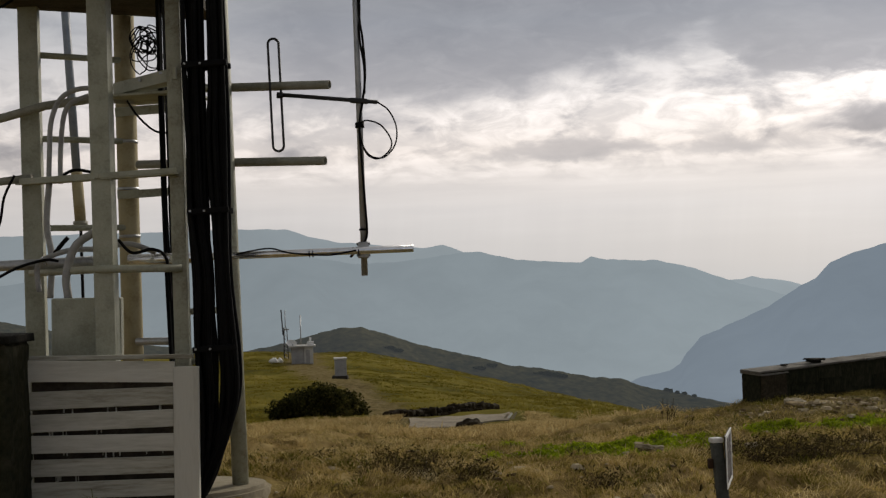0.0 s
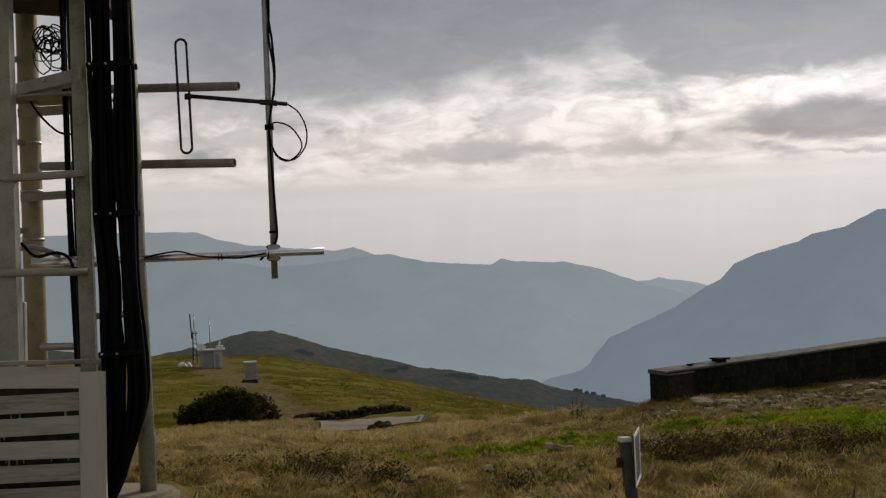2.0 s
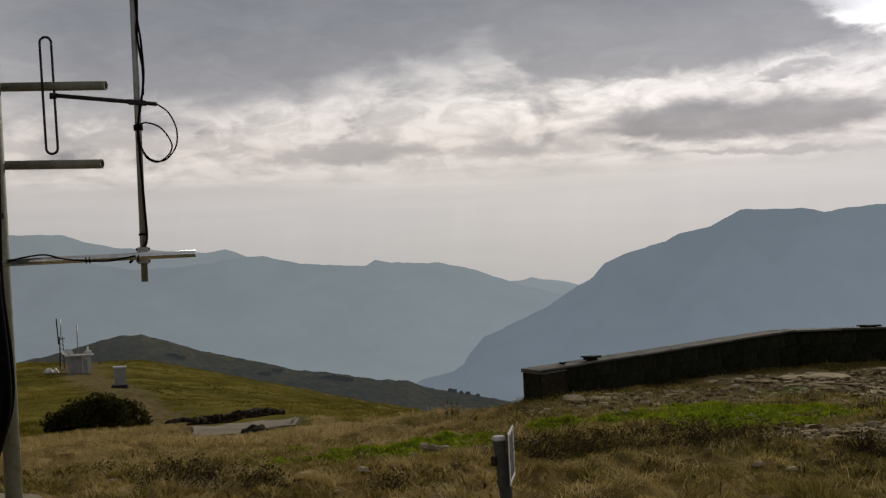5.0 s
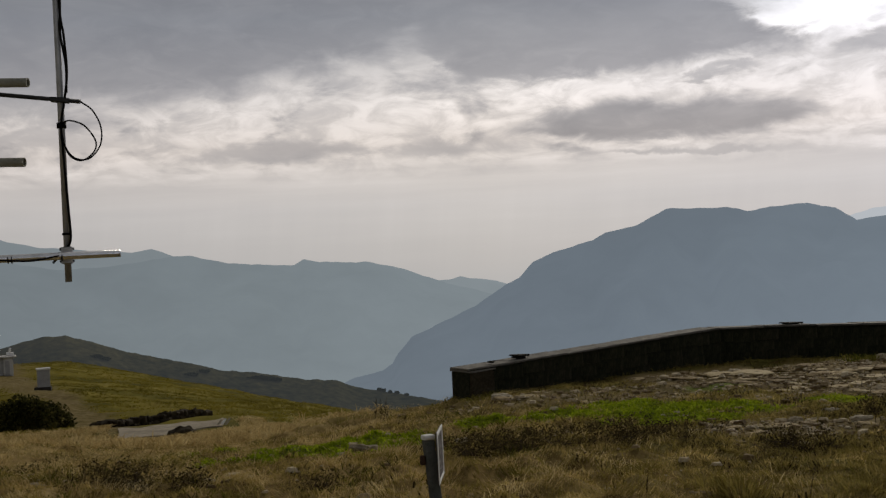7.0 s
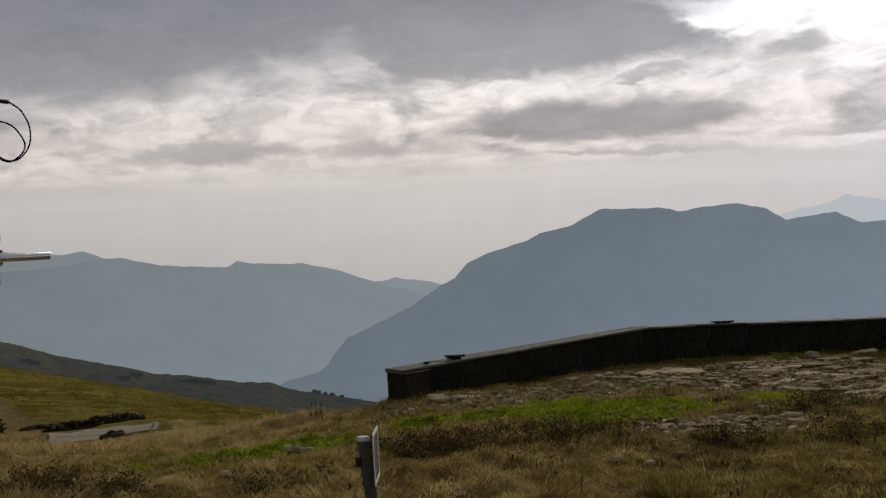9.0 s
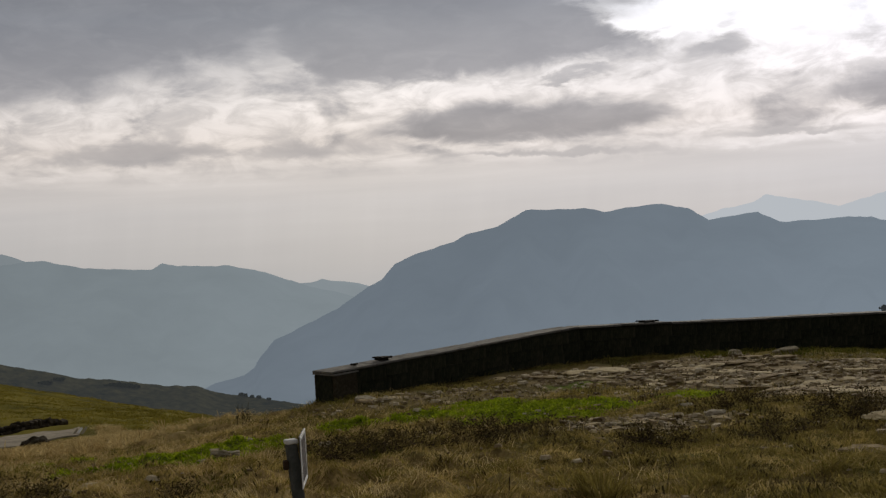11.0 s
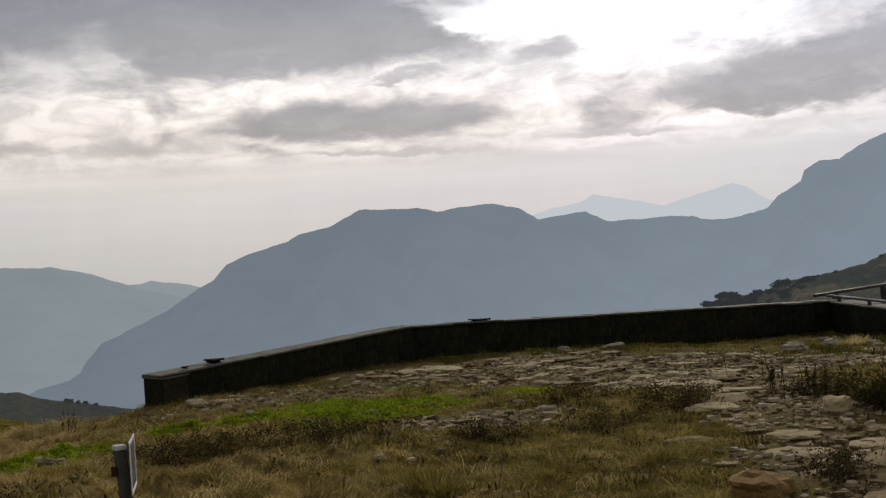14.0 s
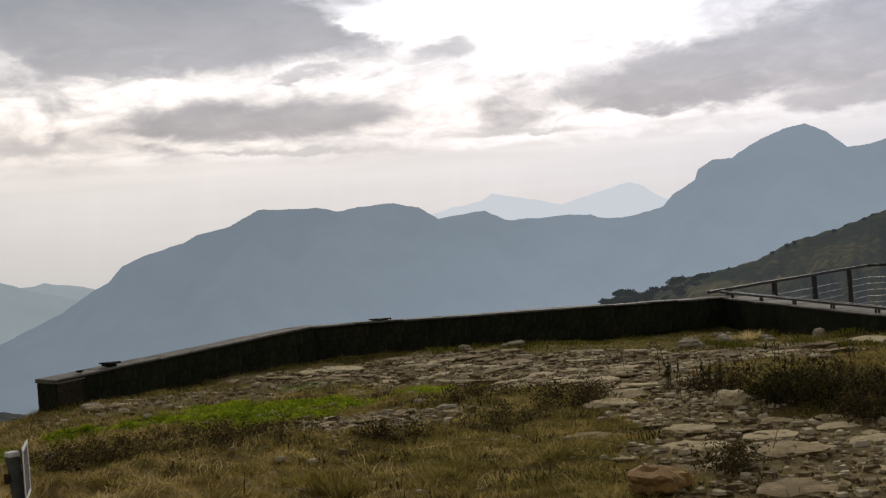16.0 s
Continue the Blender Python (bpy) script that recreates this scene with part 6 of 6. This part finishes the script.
# a dense low mat of mixed growth, brown, olive and straw by turns
TURF_MIX = material("mixed_turf_blades", ((0.06, 0.043, 0.015), (0.15, 0.115, 0.034), (0.26, 0.21, 0.054), (0.42, 0.325, 0.108), (0.60, 0.465, 0.195), (0.76, 0.62, 0.33)), 1.9, 0.9, 0, 0, fine=0.40, island=0.16, leaf=0.5)
x, y, rs = sector(330000, 6.3, 17, -12, 54, 191)
dens = (1 - 0.97 * np.clip(path_mask(x, y) * 1.25, 0, 1)) * (1 - 0.9 * green_mask(x, y)) * (1 - 0.55 * sstep(np.hypot(x, y), 10, 16))
k = keep(x, y, dens, rs)
blades("low_turf", x[k], y[k], rs.uniform(0.02, 0.06, int(k.sum())) * (0.6 + 0.9 * sstep(rough_noise(x[k], y[k], 0.5, 44, 2), -0.4, 0.4)), 1.1, 0.007, TURF_MIX, "low mixed turf of brown, olive and straw growth", "grass", 192, ang=comb(x[k], y[k]), droop=0.35)
# bright green patches
x, y, rs = sector(330000, 10.5, 16.5, -2, 36, 131)
k = keep(x, y, green_mask(x, y) * (0.25 + 0.75 * sstep(rough_noise(x, y, 0.8, 33, 3), -0.35, 0.3)), rs)
blades("green_patch", x[k], y[k], rs.uniform(0.02, 0.075, int(k.sum())), 1.2, 0.016, CLOVER, "bright green low herbs in patches", "plants", 132, droop=0.5)


def shrub(cx, cy, rx, ry, h, n, mat, label, seed, leaf=0.030, name="shrub", twigs=26):
    """A low shrub: bent stems from one root and many small leaves round their ends, ragged in outline."""
    rs = np.random.RandomState(seed)
    zb = gz(cx, cy)
    root = empty(name, (cx, cy, zb), label, "shrub", "shrubs")
    bm = bmesh.new()
    ends = []
    for i in range(twigs):
        a, rr = rs.uniform(0, math.tau), math.sqrt(rs.uniform(0.02, 1))
        top = Vector((math.cos(a) * rr * rx, math.sin(a) * rr * ry, h * (rs.uniform(0.3, 1.0) if i % 6 else rs.uniform(1.1, 1.7)) * (1 - 0.4 * rr * rr)))
        mid = top * 0.5 + Vector((rs.uniform(-0.05, 0.05), rs.uniform(-0.05, 0.05), h * 0.06))
        start = Vector((top.x * 0.45, top.y * 0.45, -0.02))
        tube([start, mid, top], 0.006, 4, 0.002, bm)
        for q in range(3):
            f = rs.uniform(0.4, 0.95)
            p = start.lerp(top, f)
            e = p + Vector((rs.uniform(-1, 1) * 0.12, rs.uniform(-1, 1) * 0.12, rs.uniform(0.02, 0.14)))
            tube([p, e], 0.003, 3, 0.0015, bm)
            ends.append(e)
        ends.append(top)
        ends.append(mid)
    tagged(part("stem_mass", bm, TWIG, root, "thin brown stems"), kind="stuff")
    ends = np.array([tuple(e) for e in ends])
    c = ends[rs.randint(0, len(ends), n)] + rs.normal(0, 1, (n, 3)) * np.array([0.05, 0.05, 0.04]) * (0.6 + h)
    c[:, 2] = np.maximum(c[:, 2], 0.01)
    u = rs.normal(0, 1, (n, 3))
    u /= np.linalg.norm(u, axis=1)[:, None]
    w = np.cross(u, rs.normal(0, 1, (n, 3)))
    w /= np.linalg.norm(w, axis=1)[:, None]
    ln = leaf * rs.uniform(0.6, 1.5, (n, 1))
    v = np.stack([c - u * ln, c + w * ln * 0.4, c + u * ln, c - w * ln * 0.4], 1).reshape(-1, 3)
    f = (np.arange(n)[:, None] * 4 + np.arange(4)[None]).tolist()
    ob = new("foliage", mesh_from("foliage", v.tolist(), f, mat))
    ob.parent = root
    return root


rnd = random.Random(55)
SHRUBS = (
    (-0.55, 10.35, 0.42, 0.3, 0.10, 0), (-0.1, 9.95, 0.45, 0.3, 0.11, 0), (0.28, 9.9, 0.3, 0.25, 0.09, 0), (-1.2, 11.9, 0.3, 0.2, 0.07, 0), (3.9, 10.2, 0.5, 0.35, 0.09, 0), (2.6, 10.7, 0.4, 0.3, 0.08, 0), (1.15, 9.3, 0.22, 0.16, 0.06, 0),
    (-0.4, 10.85, 0.4, 0.25, 0.09, 0), (3.5, 10.9, 0.7, 0.4, 0.09, 0), (4.3, 10.6, 0.6, 0.4, 0.09, 0), (3.0, 10.2, 0.5, 0.35, 0.09, 0),
    (6.9, 11.0, 0.6, 0.4, 0.10, 0), (7.6, 10.3, 0.55, 0.4, 0.12, 0), (7.1, 9.6, 0.4, 0.3, 0.12, 0), (6.2, 9.4, 0.5, 0.35, 0.12, 0), (5.0, 9.1, 0.5, 0.4, 0.11, 0),
    (8.3, 8.3, 0.45, 0.35, 0.28, 1), (8.05, 7.9, 0.5, 0.35, 0.30, 1), (8.5, 7.9, 0.5, 0.4, 0.32, 1), (8.3, 7.4, 0.5, 0.4, 0.34, 1), (8.9, 7.6, 0.5, 0.4, 0.34, 1), (8.75, 9.3, 0.4, 0.3, 0.16, 0),
    (9.3, 8.4, 0.5, 0.4, 0.22, 0), (9.7, 7.9, 0.5, 0.4, 0.26, 1), (8.0, 6.9, 0.45, 0.3, 0.30, 1), (8.5, 6.8, 0.45, 0.3, 0.32, 1), (9.3, 7.0, 0.6, 0.4, 0.30, 1), (2.6, 9.9, 0.4, 0.25, 0.08, 0), (8.3, 9.2, 0.35, 0.3, 0.16, 0), (5.75, 6.15, 0.28, 0.22, 0.14, 0),
)
for i, (cx, cy, rx, ry, h, g) in enumerate(SHRUBS):
    shrub(cx, cy, rx, ry, h * (0.30 + 0.55 * ((i * 37) % 10) / 9 if g else 0.68), int(2600 * rx * (1 + h) * (0.8 if g else 1.0)), GREEN_SHRUB if g and i % 3 else SHRUB, "dark green bushy scrub beside the path" if g else "low dark brown heath shrub in dry grass", 300 + i, 0.018 if g else 0.013, twigs=26 if g else 18)

# leafy dark stalks above the scrub
def tall_herb(x, y, h, seed, label="tall dark leafy stalks standing above the scrub"):
    """A few upright stems with narrow leaves all the way up."""
    rs = np.random.RandomState(seed)
    root = empty("tall_herb", (x, y, gz(x, y)), label, "plant", "stalks in the scrub")
    pts = []
    for q in range(rs.randint(3, 6)):
        bx_, by_ = rs.uniform(-0.12, 0.12, 2)
        tx, ty, hh = bx_ + rs.uniform(-0.07, 0.07), by_ + rs.uniform(-0.07, 0.07), h * rs.uniform(0.55, 1.05)
        part("stem", tube([(bx_, by_, -0.02), ((bx_ + tx) / 2 + 0.01, (by_ + ty) / 2, hh * 0.5), (tx, ty, hh)], 0.006, 5, 0.002), TWIG, root)
        for f in np.linspace(0.35, 1.0, 20):
            pts.append((bx_ + (tx - bx_) * f, by_ + (ty - by_) * f, hh * f, (1.1 - f) * 0.05 + 0.02))
    p = np.array(pts)
    n = len(p)
    a = rs.uniform(0, math.tau, n)
    out_ = np.stack([np.cos(a), np.sin(a), rs.uniform(0.2, 1.1, n)], -1)
    w = np.stack([-np.sin(a), np.cos(a), np.zeros(n)], -1) * p[:, 3:4] * 0.22
    c = p[:, :3]
    tip = c + out_ * p[:, 3:4]
    mid = c + out_ * p[:, 3:4] * 0.5
    v = np.stack([c, mid + w, tip, mid - w], 1).reshape(-1, 3)
    ob = new("foliage", mesh_from("foliage", v.tolist(), (np.arange(n)[:, None] * 4 + np.arange(4)[None]).tolist(), SHRUB if seed % 3 == 0 else GREEN_SHRUB))
    ob.parent = root


for i, (cx, cy) in enumerate(((8.75, 10.1), (8.28, 9.01), (8.19, 8.05), (8.95, 8.39), (8.28, 7.52), (8.92, 7.6), (8.32, 6.95), (9.3, 7.3))):
    tall_herb(cx, cy, 0.30 + 0.20 * ((i * 7) % 5) / 4, 700 + i)

# tall dry stalks
x, y, rs = sector(260, 7, 16, 20, 52, 141)
k = keep(x, y, 0.10 + 0.90 * sstep(x, 7.8, 9) * (1 - sstep(y, 9.5, 11)), rs)
blades("dry_stalks", x[k], y[k], rs.uniform(0.12, 0.42, int(k.sum())), 0.3, 0.008, TWIG, "thin dark dry stalks standing above the turf", "stalks", 142, droop=0.1)
x, y, big, rs, out_a = tussocks(26, 7.2, 9.5, 20, 38, 151, 110, 0.10)
k = keep(x, y, np.ones(len(x)), rs)
blades("straw_tuft", x[k], y[k], 0.13 * big[k], 1.3, 0.008, DRY, "larger straw-coloured grass tufts close by", "grass", 152, ang=out_a[k])
x, y, big, rs, out_a = tussocks(150, 16.0, 25.5, 30, 52, 161, 80, 0.16)
k = keep(x, y, np.ones(len(x)), rs) & ((y > 16.9) | ((x - 17.5) - (y - 18.56) * 0.4665 > -2.4))
blades("wall_tuft", x[k], y[k], 0.12 * big[k], 0.8, 0.012, WALL_TURF, "green and straw tufts at the foot of the wall", "grass", 162, ang=out_a[k])

rs = np.random.RandomState(165)
for cx, cy, w0, mt, lab in ((14.6, 15.0, 0.10, STRAW, "pale straw tuft at the foot of the wall"), (15.0, 15.0, 0.09, OLIVE, "olive grass tuft at the foot of the wall"), (3.61, 7.57, 0.07, DRY, "pale straw tuft beside the path")):
    x, y = cx + rs.normal(0, w0, 260), cy + rs.normal(0, w0, 260)
    t_ = blades("grass_tuft", x, y, rs.uniform(0.12, 0.26, 260), 0.9, 0.009, mt, lab, "grass", 166, ang=np.arctan2(y - cy, x - cx), droop=0.3, kind="")
    tagged(t_, group="grass tufts")

# saddle and meadow
x, y, big, rs, out_a = tussocks(7500, 22, 52, -14, 16, 171, 16, 0.13)
k = rs.rand(len(x)) < 0.3 + 0.7 * sstep(rough_noise(x, y, 6, 34, 3), -0.6, 0.3)
k &= ~near_wall(x, y) & ~((x > -1.9) & (x < 3.0) & (y > 43) & (y < 57.5))
blades("slope_grass", x[k], y[k], 0.26 * big[k], 1.5, 0.020, STRAW, "straw-coloured grass on the slope below the plateau", "grass", 172, ang=comb(x[k], y[k]) + 0.8 * np.sin(out_a[k]), droop=0.33)
x, y, big, rs, out_a = tussocks(16000, 44, 175, -12, 12, 181, 9, 0.35)
k = (rs.rand(len(x)) < 0.25 + 0.75 * sstep(rough_noise(x, y, 11, 35, 3), -0.6, 0.3)) & (rs.rand(len(x)) > trail_mask(x, y)) & ~((x > -2.6) & (x < 3.2) & (y < 61))
blades("meadow_grass", x[k], y[k], 0.15 * big[k], 1.6, 0.06, MEADOW, "yellow-green grass over the meadow hill", "grass", 182)


def thicket(cx, cy, rx, ry, h, n, mat, label, seed, name="bush", leaf=0.09):
    """A large bush of many leaf clumps with gaps and an uneven top."""
    rs = np.random.RandomState(seed)
    zb = gz(cx, cy)
    root = empty(name, (cx, cy, zb), label, "bush")
    lobes = [(rs.uniform(-0.75, 0.75) * rx, rs.uniform(-0.6, 0.6) * ry, h * rs.uniform(0.12, 0.62), h * rs.uniform(0.14, 0.32)) for _ in range(30)]
    lobes = [(a, b, c * (1 - 0.7 * ((a - 0.2 * rx) / rx) ** 2), d * (1 - 0.35 * (a / rx) ** 2)) for a, b, c, d in lobes]
    pts = []
    for lx, ly, lz, lr in lobes:
        m = n // 30
        d = rs.normal(0, 1, (m, 3))
        d /= np.linalg.norm(d, axis=1)[:, None]
        r = lr * rs.uniform(0.6, 1.15, (m, 1))
        pts.append(np.array([lx, ly, lz]) + d * r * np.array([1.5, 1.2, 1.0]))
    c = np.concatenate(pts)
    c[:, 2] = np.maximum(c[:, 2], 0.02)
    u = rs.normal(0, 1, c.shape)
    u /= np.linalg.norm(u, axis=1)[:, None]
    w = np.cross(u, rs.normal(0, 1, c.shape))
    w /= np.linalg.norm(w, axis=1)[:, None]
    ln = leaf * rs.uniform(0.5, 1.4, (len(c), 1))
    v = np.stack([c - u * ln, c + w * ln * 0.5, c + u * ln, c - w * ln * 0.5], 1).reshape(-1, 3)
    f = (np.arange(len(c))[:, None] * 4 + np.arange(4)[None]).tolist()
    ob = new("foliage", mesh_from("foliage", v.tolist(), f, mat))
    ob.parent = root
    bm = bmesh.new()
    for lx, ly, lz, lr in lobes:
        tube([(lx * 0.3, ly * 0.3, -0.05), (lx * 0.7, ly * 0.7, lz * 0.6), (lx, ly, lz)], h * 0.03, 5, h * 0.01, bm)
    tagged(part("stem_mass", bm, TWIG, root), kind="stuff")
    return root


thicket(-6.3, 61.5, 2.5, 1.5, 2.0, 15000, GREEN_SHRUB, "large dark green bush on the meadow slope", 400)
tall_herb(3.40, 19.8, 0.40, 777, "dark leafy stalk standing at the plateau edge")
tall_herb(2.95, 19.6, 0.16, 780, "dark leafy stalk standing at the plateau edge")

# scrub on the crest of the far hillside
rnd = random.Random(91)
for i in range(46):
    b = 38.0 + 4.6 * rnd.random() ** 1.3 if i < 34 else rnd.uniform(42.0, 51)
    e = float(np.interp(b, (37.9, 38.8, 40.2, 41.8, 43.4, 44.9, 46.4, 48.3, 50.4, 56), (-3.2, -2.75, -2.75, -2.19, -1.99, -1.65, -0.96, -0.53, 0.16, 1.5)))
    back = rnd.random() ** 2 if i < 34 else 0.0
    d = 417.0 - 40 * back
    z = EYE + math.tan(radians(e)) * d - 0.8 - 5.0 * back
    rs = np.random.RandomState(500 + i)
    hh = rnd.uniform(1.0, 2.3) if i < 34 else rnd.uniform(0.35, 0.7)
    wide = rnd.uniform(1.4, 3.2)
    t = empty("scrub_tree", (d * math.sin(radians(b)), d * math.cos(radians(b)), z), "dark small tree on the far hillside crest", "tree", "trees on the hillside")
    part("trunk", tube([(0, 0, -1.0), (0.1, 0, hh * 0.3), (0, 0, hh * 0.55)], 0.18, 6, 0.06), TWIG, t)
    m = 420
    q = rs.normal(0, 1, (m, 3))
    q = q / np.linalg.norm(q, axis=1)[:, None] * rs.uniform(0.3, 1.15, (m, 1)) * np.array([hh * 0.55 * wide, hh * 0.55, hh * 0.5]) + np.array([0, 0, hh * 0.5])
    q[:, 0] += 0.4 * hh * np.sin(q[:, 2] * 2.1 + i)
    u = rs.normal(0, 1, (m, 3)) * 0.25
    w = rs.normal(0, 1, (m, 3)) * 0.2
    v = np.stack([q - u, q + w, q + u, q - w], 1).reshape(-1, 3)
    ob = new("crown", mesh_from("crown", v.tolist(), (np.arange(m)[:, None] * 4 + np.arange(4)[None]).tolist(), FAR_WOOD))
    ob.parent = t

# dark bushes scattered on the hill beyond the meadow
HILL_BUSHES = ((-2.6, -3.10, 3.0), (-2.2, -3.14, 2.4), (1.4, -4.07, 3.2), (1.95, -4.15, 2.6), (4.3, -4.57, 4.5), (4.75, -4.63, 4.0), (5.1, -4.70, 3.0), (9.7, -5.36, 0.6), (9.9, -5.39, 0.5), (10.2, -5.45, 0.6), (10.5, -5.50, 0.7), (10.9, -5.60, 0.5))
hv = np.array([v.co[:] for v in hill_dark.data.vertices])
hb, he = np.degrees(np.arctan2(hv[:, 0], hv[:, 1])), np.degrees(np.arctan2(hv[:, 2] - EYE, np.hypot(hv[:, 0], hv[:, 1])))
front = np.hypot(hv[:, 0], hv[:, 1]) < 562
for i, (b, e, w) in enumerate(HILL_BUSHES):
    k = int(np.argmin(((hb - b) * 2) ** 2 + (he - e) ** 2 + np.where(front, 0, 99)))
    rs = np.random.RandomState(900 + i)
    t = empty("hill_bush", tuple(hv[k]), "dark bush on the grassy hill beyond the meadow", "bush", "bushes on the far hill")
    part("stem", tube([(0, 0, -0.6), (0.1, 0, 0.4), (0, 0, 0.9)], 0.15, 6, 0.06), TWIG, t)
    q = rs.normal(0, 1, (500, 3))
    q = q / np.linalg.norm(q, axis=1)[:, None] * rs.uniform(0.35, 1.15, (500, 1)) * np.array([w, 1.5, 0.22 + 0.12 * w]) + np.array([0, 0, 0.2])
    q[:, 2] += 0.12 * np.sin(q[:, 0] * 1.7 + i)
    u, v = rs.normal(0, 1, (500, 3)) * 0.32, rs.normal(0, 1, (500, 3)) * 0.26
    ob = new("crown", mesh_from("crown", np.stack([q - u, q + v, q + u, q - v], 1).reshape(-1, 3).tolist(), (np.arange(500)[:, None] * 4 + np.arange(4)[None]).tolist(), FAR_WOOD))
    ob.parent = t
